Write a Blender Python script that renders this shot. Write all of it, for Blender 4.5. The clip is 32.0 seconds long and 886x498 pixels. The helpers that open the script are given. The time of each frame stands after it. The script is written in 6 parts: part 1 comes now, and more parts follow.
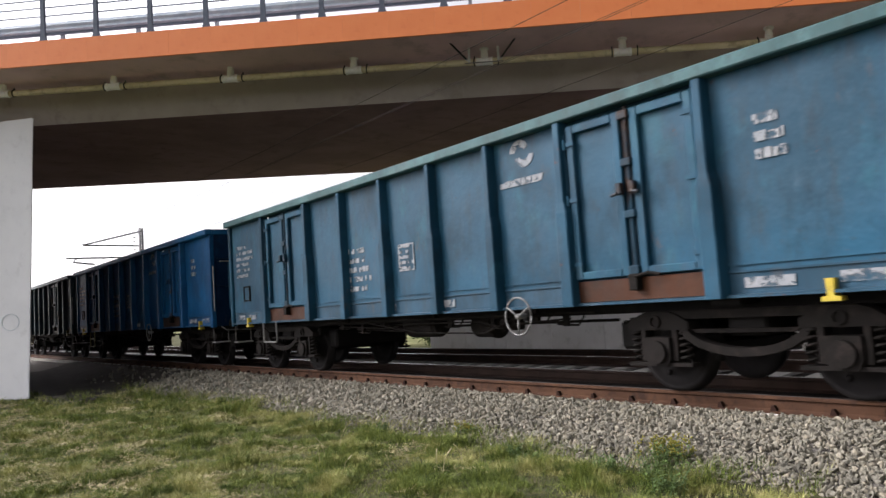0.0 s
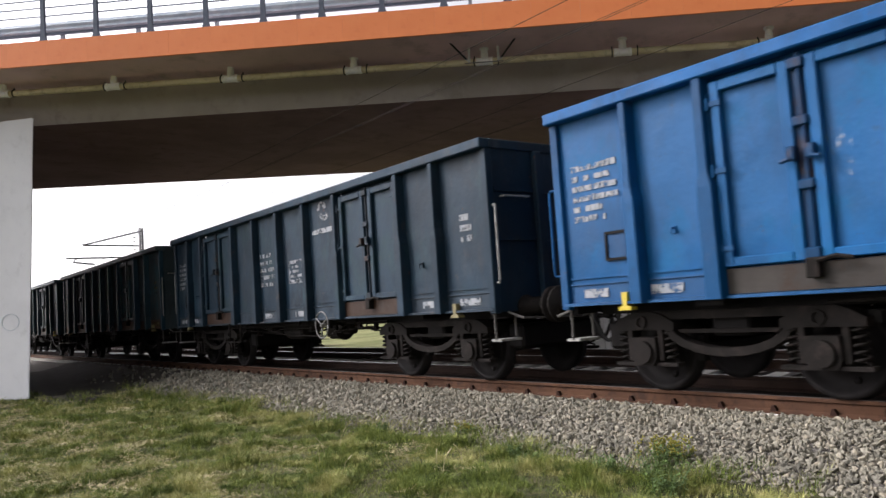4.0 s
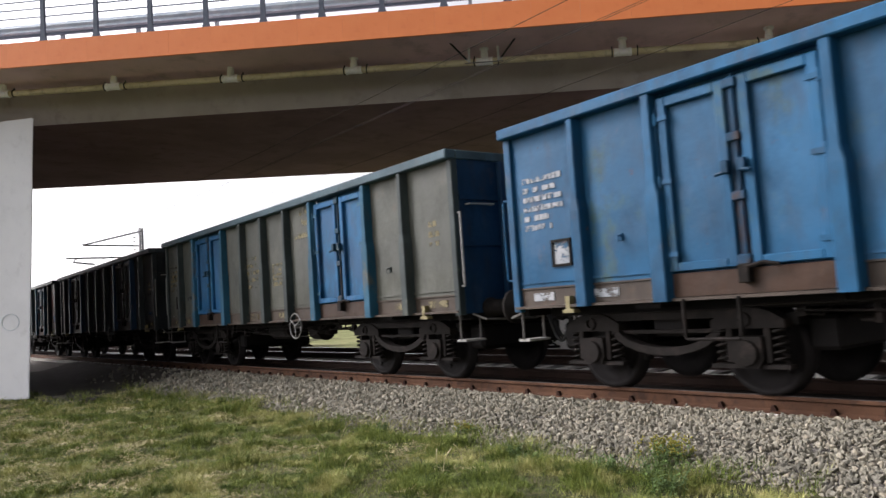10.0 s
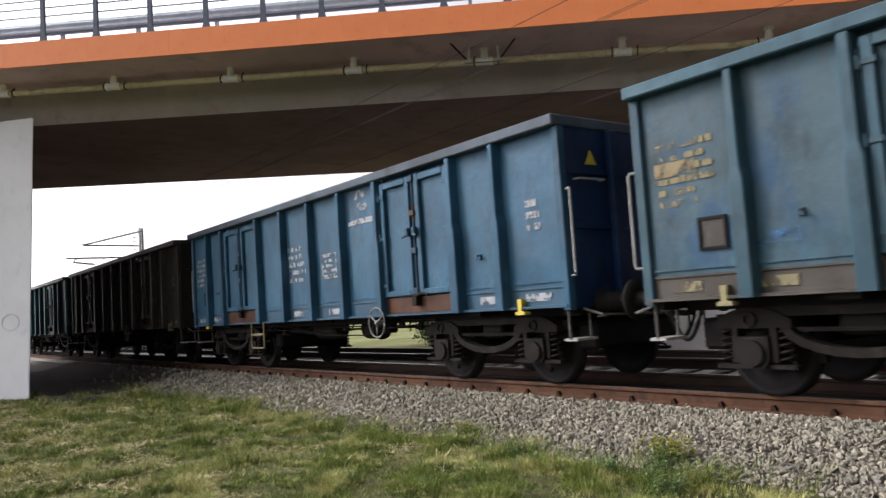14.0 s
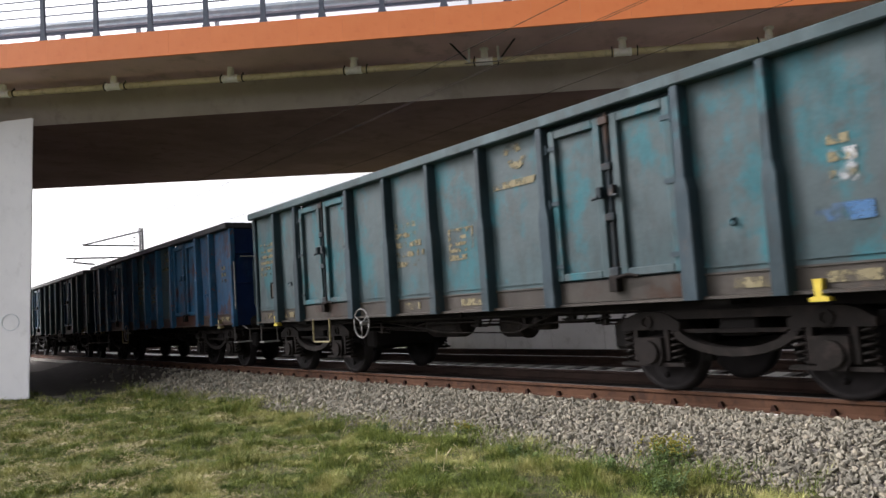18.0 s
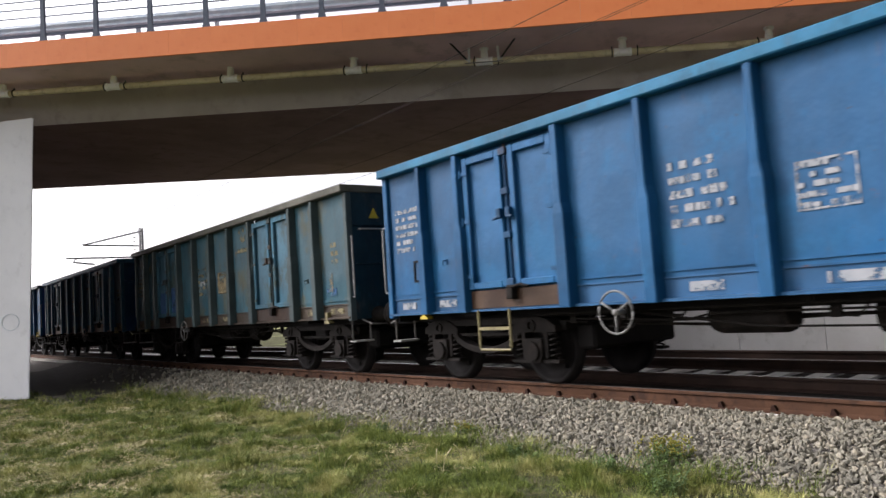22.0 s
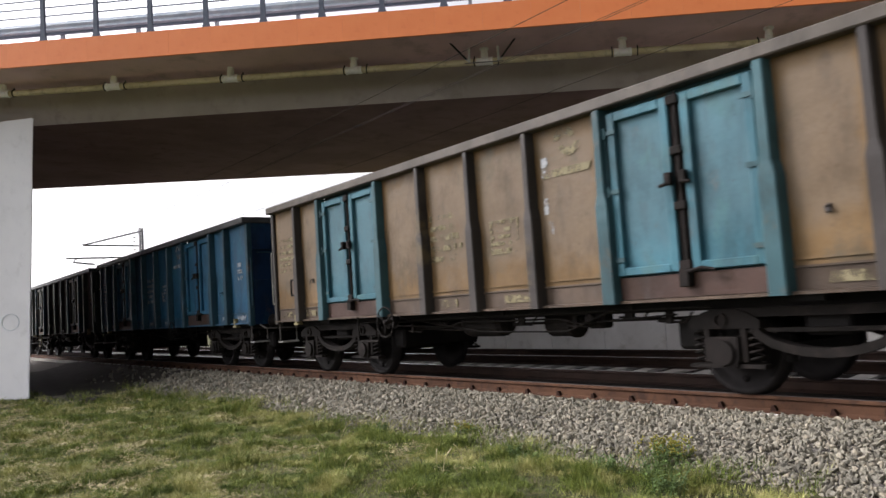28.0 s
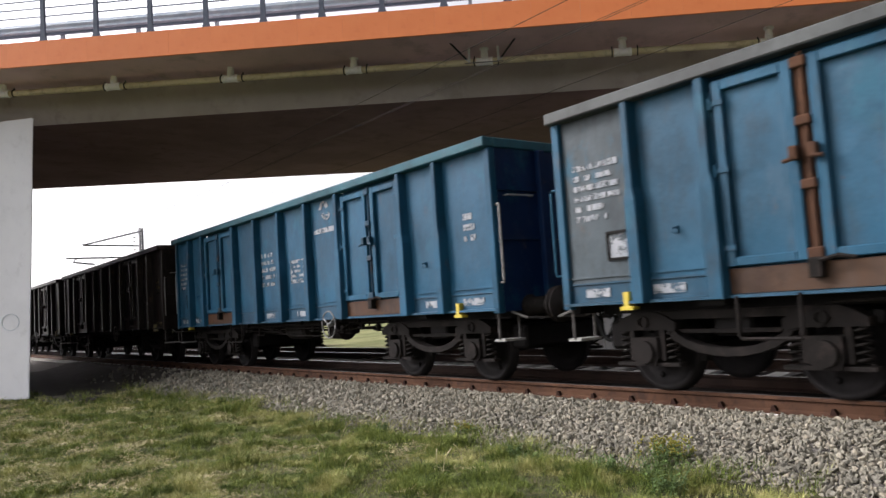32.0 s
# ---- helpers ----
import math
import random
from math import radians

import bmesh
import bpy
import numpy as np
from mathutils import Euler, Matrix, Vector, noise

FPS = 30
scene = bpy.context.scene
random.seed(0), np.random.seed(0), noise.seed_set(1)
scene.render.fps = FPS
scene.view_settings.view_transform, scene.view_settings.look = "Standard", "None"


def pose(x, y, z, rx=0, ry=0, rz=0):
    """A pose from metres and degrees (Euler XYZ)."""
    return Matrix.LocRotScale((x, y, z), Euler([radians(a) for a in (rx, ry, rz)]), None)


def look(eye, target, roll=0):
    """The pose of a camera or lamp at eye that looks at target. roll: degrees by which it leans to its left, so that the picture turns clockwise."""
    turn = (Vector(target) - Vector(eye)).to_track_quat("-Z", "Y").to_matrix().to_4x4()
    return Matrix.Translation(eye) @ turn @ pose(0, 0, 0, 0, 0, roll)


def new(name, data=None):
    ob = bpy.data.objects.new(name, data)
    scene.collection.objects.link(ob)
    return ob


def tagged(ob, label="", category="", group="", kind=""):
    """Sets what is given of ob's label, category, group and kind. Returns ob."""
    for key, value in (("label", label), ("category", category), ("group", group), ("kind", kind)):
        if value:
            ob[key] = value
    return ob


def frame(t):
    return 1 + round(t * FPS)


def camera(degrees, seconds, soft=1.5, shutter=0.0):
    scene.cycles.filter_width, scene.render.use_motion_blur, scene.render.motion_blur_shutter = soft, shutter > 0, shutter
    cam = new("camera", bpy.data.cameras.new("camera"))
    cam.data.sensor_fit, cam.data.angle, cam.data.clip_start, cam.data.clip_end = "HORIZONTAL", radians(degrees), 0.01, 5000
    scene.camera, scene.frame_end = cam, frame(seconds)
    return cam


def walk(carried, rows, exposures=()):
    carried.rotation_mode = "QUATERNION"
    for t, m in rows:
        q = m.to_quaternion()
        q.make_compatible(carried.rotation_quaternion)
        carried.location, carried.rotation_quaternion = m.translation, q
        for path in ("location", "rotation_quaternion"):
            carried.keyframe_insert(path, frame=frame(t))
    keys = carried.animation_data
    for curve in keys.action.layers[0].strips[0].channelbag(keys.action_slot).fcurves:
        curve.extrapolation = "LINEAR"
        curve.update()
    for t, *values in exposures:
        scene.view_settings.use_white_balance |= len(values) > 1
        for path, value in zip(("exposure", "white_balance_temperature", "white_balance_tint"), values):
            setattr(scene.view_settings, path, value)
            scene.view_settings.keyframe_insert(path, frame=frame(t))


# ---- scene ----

# ---------------------------------------------------------------- camera
EYE = (0.0, 0.0, 1.1156)
YAW, PITCH = radians(37.4155), radians(4.2708)
AIM = (EYE[0] - math.cos(YAW) * math.cos(PITCH), EYE[1] + math.sin(YAW) * math.cos(PITCH), EYE[2] + math.sin(PITCH))
cam = camera(60.15, 32.0, soft=1.45, shutter=0.08)
STAND = look(EYE, AIM, roll=-3.782)
walk(cam, [(0.0, STAND), (32.0, STAND)], exposures=[(0.0, 0.0, 6360, 16.0), (32.0, 0.0, 6360, 16.0)])

# ---------------------------------------------------------------- world and sun (overcast)
world = bpy.data.worlds.new("overcast_sky")
scene.world = world
world.use_nodes = True
wn, wl = world.node_tree.nodes, world.node_tree.links
wn.clear()
sky = wn.new("ShaderNodeTexSky")
sky.sky_type = "NISHITA"
sky.sun_disc = False
sky.sun_elevation = radians(36.5)
sky.sun_rotation = radians(230.4)
sky.dust_density = 4.0
sky.ozone_density = 0.6
grey = wn.new("ShaderNodeHueSaturation")
grey.inputs["Saturation"].default_value = 0.12
bg = wn.new("ShaderNodeBackground")
wout = wn.new("ShaderNodeOutputWorld")
wl.new(sky.outputs[0], grey.inputs["Color"])
wl.new(grey.outputs[0], bg.inputs["Color"])
cloud = wn.new("ShaderNodeBackground")
cloud.inputs["Color"].default_value = (0.95, 0.975, 1.0, 1.0)
cloud.inputs["Strength"].default_value = 0.03
both = wn.new("ShaderNodeAddShader")
wl.new(bg.outputs[0], both.inputs[0])
wl.new(cloud.outputs[0], both.inputs[1])
# sky dimmed away from the sun's side, added to darken faces turned from it
toward = wn.new("ShaderNodeVectorMath")
toward.operation = "DOT_PRODUCT"
toward.inputs[1].default_value = (-0.77, -0.64, 0.0)
wl.new(wn.new("ShaderNodeTexCoord").outputs["Generated"], toward.inputs[0])
thin = wn.new("ShaderNodeMapRange")
thin.interpolation_type = "SMOOTHSTEP"
for socket, value in (("From Min", -1.0), ("From Max", 0.9), ("To Min", 0.045), ("To Max", 0.35)):
    thin.inputs[socket].default_value = value
wl.new(toward.outputs["Value"], thin.inputs["Value"])
wl.new(thin.outputs["Result"], bg.inputs["Strength"])
wl.new(both.outputs[0], wout.inputs[0])

sun_data = bpy.data.lights.new("sun", "SUN")
sun_data.energy = 2.05
sun_data.angle = radians(9)
sun_data.color = (1.0, 0.962, 0.925)
sun = new("sun", sun_data)
sun.matrix_world = look((-83, -56, 72), (-8, 6, 0))

# ---------------------------------------------------------------- materials


def nodes_of(name):
    m = bpy.data.materials.new(name)
    m.use_nodes = True
    n, l = m.node_tree.nodes, m.node_tree.links
    return m, n, l, n["Principled BSDF"]


def link(l, a, b):
    l.new(a, b)


def noise_node(n, l, vec, scale, detail=4.0, rough=0.55, offset=None, stretch=None):
    mp = n.new("ShaderNodeMapping")
    if offset:
        mp.inputs["Location"].default_value = offset
    if stretch:
        mp.inputs["Scale"].default_value = stretch
    link(l, vec, mp.inputs["Vector"])
    t = n.new("ShaderNodeTexNoise")
    t.inputs["Scale"].default_value = scale
    t.inputs["Detail"].default_value = detail
    t.inputs["Roughness"].default_value = rough
    link(l, mp.outputs[0], t.inputs["Vector"])
    return t.outputs["Fac"]


def ramp(n, l, fac, lo, hi):
    r = n.new("ShaderNodeMapRange")
    r.interpolation_type = "SMOOTHSTEP"
    r.inputs["From Min"].default_value = lo
    r.inputs["From Max"].default_value = hi
    link(l, fac, r.inputs["Value"])
    return r.outputs["Result"]


def mix(n, l, fac, a, b, mode="MIX"):
    m = n.new("ShaderNodeMix")
    m.data_type = "RGBA"
    m.blend_type = mode
    m.clamp_factor = True
    for value, sock in ((fac, m.inputs["Factor"]), (a, m.inputs[6]), (b, m.inputs[7])):
        if isinstance(value, (int, float)):
            sock.default_value = value
        elif isinstance(value, tuple):
            sock.default_value = (*value[:3], 1.0)
        else:
            link(l, value, sock)
    return m.outputs[2]


def bump(n, l, bsdf, height, strength, distance):
    b = n.new("ShaderNodeBump")
    b.inputs["Strength"].default_value = strength
    b.inputs["Distance"].default_value = distance
    link(l, height, b.inputs["Height"])
    link(l, b.outputs[0], bsdf.inputs["Normal"])


def surface(name, c1, c2, scale=3.0, rough=0.7, metal=0.0, c3=None, scale3=25.0, amount3=0.35, bump_scale=40.0, bump_h=0.006, bump_s=0.4,
            stretch=None, island=0.0, vary=0.0):
    """A surface with a coarse and a fine variation, grain and relief."""
    m, n, l, p = nodes_of(name)
    tc = n.new("ShaderNodeTexCoord").outputs["Object"]
    col = mix(n, l, ramp(n, l, noise_node(n, l, tc, scale, 5, 0.6, None, stretch), 0.35, 0.65), c1, c2)
    if c3:
        f = ramp(n, l, noise_node(n, l, tc, scale3, 6, 0.65, (3.1, 7.7, 1.3), stretch), 0.62 - amount3 * 0.3, 0.85 - amount3 * 0.3)
        col = mix(n, l, f, col, c3)
    if island or vary:
        if island:
            src, amt = n.new("ShaderNodeNewGeometry").outputs["Random Per Island"], island
        else:
            src, amt = n.new("ShaderNodeObjectInfo").outputs["Random"], vary
        r = n.new("ShaderNodeMapRange")
        r.inputs["To Min"].default_value = 1.0 - amt
        r.inputs["To Max"].default_value = 1.0 + amt
        link(l, src, r.inputs["Value"])
        g = n.new("ShaderNodeVectorMath")
        g.operation = "SCALE"
        link(l, col, g.inputs[0])
        link(l, r.outputs["Result"], g.inputs["Scale"])
        col = g.outputs[0]
    link(l, col, p.inputs["Base Color"])
    p.inputs["Roughness"].default_value = rough
    p.inputs["Metallic"].default_value = metal
    p.inputs["Specular IOR Level"].default_value = 0.12 if rough > 0.65 else 0.4
    if bump_s:
        bump(n, l, p, noise_node(n, l, tc, bump_scale, 5, 0.6), bump_s, bump_h)
    return m


def worn_mark(name, c1, c2, keep=0.5, scale=9.0, strength=0.8):
    """Marking paint that has partly flaked away."""
    m, n, l, p = nodes_of(name)
    tc = n.new("ShaderNodeTexCoord").outputs["Object"]
    link(l, mix(n, l, ramp(n, l, noise_node(n, l, tc, 6.0), 0.35, 0.65), c1, c2), p.inputs["Base Color"])
    hold = n.new("ShaderNodeMath")
    hold.operation = "MULTIPLY"
    hold.inputs[1].default_value = strength
    link(l, ramp(n, l, noise_node(n, l, tc, scale, 7, 0.7, (2.2, 5.1, 8.8)), 0.60 - 0.3 * keep, 0.74 - 0.3 * keep), hold.inputs[0])
    link(l, hold.outputs[0], p.inputs["Alpha"])
    p.inputs["Roughness"].default_value = 0.65
    p.inputs["Specular IOR Level"].default_value = 0.15
    return m


def wagon_paint(name, base, patch, patch_amt, rust_amt, seed, rough=0.5, scale=1.3, grime=0.35, rust=(0.095, 0.046, 0.038), dent=1.0, mid_pale=0.0):
    """Weathered sheet-steel paint: faded patches, streaks of dirt, rust blisters and a slightly buckled surface."""
    m, n, l, p = nodes_of(name)
    tc = n.new("ShaderNodeTexCoord").outputs["Object"]
    off = (seed * 3.7 % 50, seed * 1.9 % 31, seed * 0.7 % 17)
    fade = noise_node(n, l, tc, 0.8, 4, 0.55, (off[1], off[2], off[0]))
    col = mix(n, l, ramp(n, l, fade, 0.35, 0.7), tuple(c * 0.80 for c in base), tuple(min(1.0, c * 1.25 + 0.004) for c in base))
    if mid_pale:
        # paler, greyer middle of each sheet; its edges keep the base colour
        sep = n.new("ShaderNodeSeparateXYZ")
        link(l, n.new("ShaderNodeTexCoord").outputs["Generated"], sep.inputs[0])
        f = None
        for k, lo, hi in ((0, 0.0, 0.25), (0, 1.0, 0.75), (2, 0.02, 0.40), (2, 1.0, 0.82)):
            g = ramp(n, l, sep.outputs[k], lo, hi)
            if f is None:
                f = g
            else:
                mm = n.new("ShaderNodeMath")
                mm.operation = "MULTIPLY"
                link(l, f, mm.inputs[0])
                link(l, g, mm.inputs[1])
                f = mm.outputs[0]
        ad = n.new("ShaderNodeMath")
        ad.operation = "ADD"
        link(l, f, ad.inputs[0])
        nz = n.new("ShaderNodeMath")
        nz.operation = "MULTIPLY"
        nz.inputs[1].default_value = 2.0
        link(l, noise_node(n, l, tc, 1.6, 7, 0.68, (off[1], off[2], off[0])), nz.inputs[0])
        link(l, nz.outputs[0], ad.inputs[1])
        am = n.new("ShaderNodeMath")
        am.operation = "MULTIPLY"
        am.inputs[1].default_value = mid_pale
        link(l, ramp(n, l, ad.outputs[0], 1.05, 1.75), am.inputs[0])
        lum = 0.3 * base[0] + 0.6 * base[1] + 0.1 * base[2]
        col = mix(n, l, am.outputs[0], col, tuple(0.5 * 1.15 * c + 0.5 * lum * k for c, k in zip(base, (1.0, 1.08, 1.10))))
    big = noise_node(n, l, tc, scale, 8, 0.68, off, (1.0, 1.0, 0.75))
    col = mix(n, l, ramp(n, l, big, 0.60 - patch_amt * 0.25, 0.71 - patch_amt * 0.22), col, patch)
    dust = noise_node(n, l, tc, 11.0, 6, 0.7, (off[2], off[1], off[0]))
    col = mix(n, l, ramp(n, l, dust, 0.58, 0.72), col, tuple(0.7 * c + 0.018 for c in base))
    streak = noise_node(n, l, tc, 4.0, 6, 0.68, off, (1.0, 1.0, 0.35))
    dirty = n.new("ShaderNodeMath")
    dirty.operation = "MULTIPLY"
    dirty.inputs[1].default_value = grime * 0.9
    link(l, ramp(n, l, streak, 0.48, 0.70), dirty.inputs[0])
    col = mix(n, l, dirty.outputs[0], col, (0.034, 0.030, 0.027))
    soot = n.new("ShaderNodeMath")
    soot.operation = "MULTIPLY"
    soot.inputs[1].default_value = min(0.8, 0.35 + grime)
    link(l, ramp(n, l, noise_node(n, l, tc, 1.7, 7, 0.7, (off[2], off[0], off[1]), (1.0, 1.0, 0.55)), 0.46, 0.74), soot.inputs[0])
    col = mix(n, l, soot.outputs[0], col, tuple(0.36 * c + 0.004 for c in base))
    pale = noise_node(n, l, tc, 2.6, 6, 0.66, (off[1], off[0], off[2]), (1.0, 1.0, 0.45))
    wash = n.new("ShaderNodeMath")
    wash.operation = "MULTIPLY"
    wash.inputs[1].default_value = grime
    link(l, ramp(n, l, pale, 0.56, 0.74), wash.inputs[0])
    col = mix(n, l, wash.outputs[0], col, tuple(0.7 * c + 0.055 for c in base))
    chips = noise_node(n, l, tc, 9.0, 8, 0.75, (off[0], off[2], off[1]))
    col = mix(n, l, ramp(n, l, chips, 0.66 - rust_amt * 0.05, 0.69 - rust_amt * 0.05), col, (0.05, 0.032, 0.024))
    scuff = noise_node(n, l, tc, 17.0, 9, 0.8, (off[1], off[1], off[0]), (0.5, 1.0, 1.0))
    sc = n.new("ShaderNodeMath")
    sc.operation = "MULTIPLY"
    sc.inputs[1].default_value = 0.55
    link(l, ramp(n, l, scuff, 0.63, 0.72), sc.inputs[0])
    col = mix(n, l, sc.outputs[0], col, tuple(0.55 * c + 0.10 for c in base))
    if rust_amt > 0:
        bleed = noise_node(n, l, tc, 2.4, 8, 0.74, (off[1], off[0], off[2]), (1.0, 1.0, 0.6))
        col = mix(n, l, ramp(n, l, bleed, 0.60 - rust_amt * 0.2, 0.76 - rust_amt * 0.2), col, tuple(0.45 * a + 0.55 * b for a, b in zip(base, (0.105, 0.066, 0.045))))
        spots = noise_node(n, l, tc, 4.6, 10, 0.76, (off[2], off[0], off[1]))
        col = mix(n, l, ramp(n, l, spots, 0.66 - rust_amt * 0.22, 0.72 - rust_amt * 0.22), col, rust)
    link(l, col, p.inputs["Base Color"])
    p.inputs["Roughness"].default_value = rough
    p.inputs["Specular IOR Level"].default_value = 0.15
    bump(n, l, p, noise_node(n, l, tc, 1.9, 4, 0.55, off), 0.55 * dent, 0.04)
    return m


# one bridge concrete in lit and shaded tones: deck and web paler, bottom darker
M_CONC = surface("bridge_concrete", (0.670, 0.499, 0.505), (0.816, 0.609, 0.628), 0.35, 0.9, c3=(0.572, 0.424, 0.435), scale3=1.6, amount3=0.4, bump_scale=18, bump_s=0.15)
M_SHADED_CONC = surface("shaded_concrete", (0.222, 0.140, 0.164), (0.282, 0.180, 0.211), 0.4, 0.9, c3=(0.195, 0.123, 0.141), scale3=1.4, amount3=0.4, bump_scale=18, bump_s=0.15)
M_WEB_LIT = surface("lit_web_concrete", (0.344, 0.303, 0.274), (0.423, 0.377, 0.344), 0.35, 0.9, c3=(0.287, 0.252, 0.226), scale3=1.6, amount3=0.4, bump_scale=18, bump_s=0.15)
M_ORANGE = surface("orange_cornice", (0.93, 0.27, 0.085), (0.97, 0.31, 0.105), 0.7, 0.5, c3=(0.88, 0.24, 0.075), scale3=5, amount3=0.2, bump_s=0.0, vary=0.015)
M_RAILING = surface("railing_blue_grey_paint", (0.070, 0.095, 0.133), (0.091, 0.115, 0.154), 4, 0.5, bump_s=0.1)
M_GUARD = surface("galvanised_guard_rail", (0.30, 0.36, 0.42), (0.38, 0.43, 0.48), 5, 0.45, 0.3, bump_s=0.1)
M_PIPE = surface("cream_plastic_pipe", (0.562, 0.491, 0.296), (0.655, 0.585, 0.382), 1.5, 0.5, c3=(0.374, 0.312, 0.203), scale3=6, amount3=0.45, bump_s=0.05)
M_FITTING = surface("white_plastic_fitting", (0.850, 0.850, 0.784), (0.850, 0.850, 0.850), 6, 0.45, c3=(0.613, 0.576, 0.490), scale3=14, amount3=0.3, bump_s=0.05)
M_BLACK = surface("black_rubber", (0.018, 0.018, 0.018), (0.03, 0.029, 0.028), 8, 0.7, bump_s=0.1)
M_PIER = surface("white_painted_concrete", (0.722, 0.727, 0.740), (0.776, 0.778, 0.790), 0.7, 0.8, c3=(0.667, 0.667, 0.677), scale3=3.0, amount3=0.3, bump_scale=30, bump_s=0.15)
M_WALL = surface("pale_concrete_wall", (0.540, 0.522, 0.522), (0.630, 0.612, 0.612), 0.6, 0.85, c3=(0.432, 0.414, 0.405), scale3=2.5, amount3=0.35, bump_scale=30, bump_s=0.2)
M_WIRE = surface("dark_copper_wire", (0.02, 0.018, 0.016), (0.03, 0.026, 0.023), 9, 0.8, 0.0, bump_s=0.0)
M_GALV = surface("galvanised_steel", (0.10, 0.10, 0.105), (0.15, 0.15, 0.155), 6, 0.6, 0.2, bump_s=0.1)
M_INSUL = surface("grey_insulator", (0.55, 0.55, 0.53), (0.62, 0.62, 0.6), 9, 0.35, bump_s=0.0)
M_RAIL_RUST = surface("rusty_rail_web", (0.062, 0.032, 0.020), (0.086, 0.044, 0.026), 1.6, 0.9, c3=(0.040, 0.023, 0.017), scale3=7, amount3=0.55, bump_scale=60)
M_RAIL_DARK = surface("dark_rail_web", (0.03, 0.02, 0.017), (0.045, 0.028, 0.022), 2.5, 0.85, bump_scale=60)
M_RAIL_HEAD = surface("worn_rail_head", (0.055, 0.047, 0.046), (0.085, 0.073, 0.070), 3, 0.55, 0.2, stretch=(0.1, 1, 1), bump_s=0.05)
M_RAIL_SHINE = surface("polished_rail_head", (0.62, 0.60, 0.59), (0.72, 0.70, 0.68), 3, 0.22, 1.0, stretch=(0.1, 1, 1), bump_s=0.0)
M_CLIP = surface("rusty_clip", (0.022, 0.011, 0.007), (0.032, 0.015, 0.011), 9, 0.85, bump_scale=60)
M_SLEEPER = surface("pale_concrete_sleeper", (0.574, 0.552, 0.515), (0.718, 0.689, 0.646), 2, 0.85, c3=(0.400, 0.373, 0.345), scale3=10, amount3=0.4)


def stone_material(name, single):
    """Crushed stone: each piece takes its own tone between warm tan, mid grey and blue-grey."""
    m, n, l, p = nodes_of(name)
    tc = n.new("ShaderNodeTexCoord").outputs["Object"]
    rnd = n.new("ShaderNodeObjectInfo").outputs["Random"] if single else n.new("ShaderNodeNewGeometry").outputs["Random Per Island"]
    col = mix(n, l, ramp(n, l, rnd, 0.0, 0.55), (0.138, 0.130, 0.102), (0.228, 0.214, 0.162))
    col = mix(n, l, ramp(n, l, rnd, 0.6, 1.0), col, (0.31, 0.272, 0.198))
    f = noise_node(n, l, tc, 3.0 if single else 30.0, 5, 0.65)
    col = mix(n, l, ramp(n, l, f, 0.4, 0.75), col, (0.175, 0.158, 0.132))
    link(l, col, p.inputs["Base Color"])
    p.inputs["Roughness"].default_value = 0.85
    bump(n, l, p, noise_node(n, l, tc, 4.0 if single else 70.0, 4, 0.6), 0.4, 0.1 if single else 0.004)
    return m


M_STONE = stone_material("grey_ballast_stone", False)
M_STONE1 = stone_material("grey_ballast_stone_single", True)
M_BED = surface("ballast_bed", (0.118, 0.107, 0.094), (0.180, 0.166, 0.146), 22, 0.95, c3=(0.077, 0.070, 0.063), scale3=30, amount3=0.6, bump_scale=26, bump_h=0.05, bump_s=0.9)
M_TRACKBED = surface("dark_track_bed", (0.026, 0.022, 0.020), (0.045, 0.039, 0.035), 20, 0.95, c3=(0.019, 0.017, 0.015), scale3=30, amount3=0.6, bump_scale=26, bump_h=0.05, bump_s=0.9)
M_DIRT = surface("shade_toned_earth", (0.036, 0.030, 0.025), (0.051, 0.044, 0.037), 3, 0.95, c3=(0.072, 0.066, 0.060), scale3=28, amount3=0.45, bump_scale=20, bump_h=0.03, bump_s=0.7)
M_GROUND = surface("mown_turf", (0.045, 0.048, 0.022), (0.085, 0.087, 0.038), 0.8, 0.95, c3=(0.129, 0.114, 0.061), scale3=5, amount3=0.5, bump_scale=30, bump_h=0.04, bump_s=0.8)
M_MEADOW = surface("sunlit_meadow", (0.15, 0.165, 0.065), (0.25, 0.245, 0.115), 0.25, 0.95, c3=(0.11, 0.13, 0.045), scale3=1.2, amount3=0.5, bump_scale=10, bump_h=0.05, bump_s=0.6)


def grass_material():
    m, n, l, p = nodes_of("grass_blades")
    tc = n.new("ShaderNodeTexCoord").outputs["Object"]
    rnd = n.new("ShaderNodeNewGeometry").outputs["Random Per Island"]
    col = mix(n, l, ramp(n, l, rnd, 0.1, 0.95), (0.058, 0.088, 0.012), (0.215, 0.255, 0.046))
    straw = mix(n, l, ramp(n, l, rnd, 0.0, 1.0), (0.48, 0.44, 0.19), (0.26, 0.27, 0.075))
    patch = noise_node(n, l, tc, 1.3, 7, 0.75)
    col = mix(n, l, ramp(n, l, patch, 0.47, 0.60), col, straw)
    tuft = noise_node(n, l, tc, 3.6, 5, 0.65, (5, 2, 0))
    col = mix(n, l, ramp(n, l, tuft, 0.50, 0.62), col, mix(n, l, ramp(n, l, rnd, 0.2, 0.9), (0.034, 0.062, 0.011), (0.15, 0.195, 0.038)))
    link(l, col, p.inputs["Base Color"])
    p.inputs["Roughness"].default_value = 0.75
    p.inputs["Specular IOR Level"].default_value = 0.25
    return m


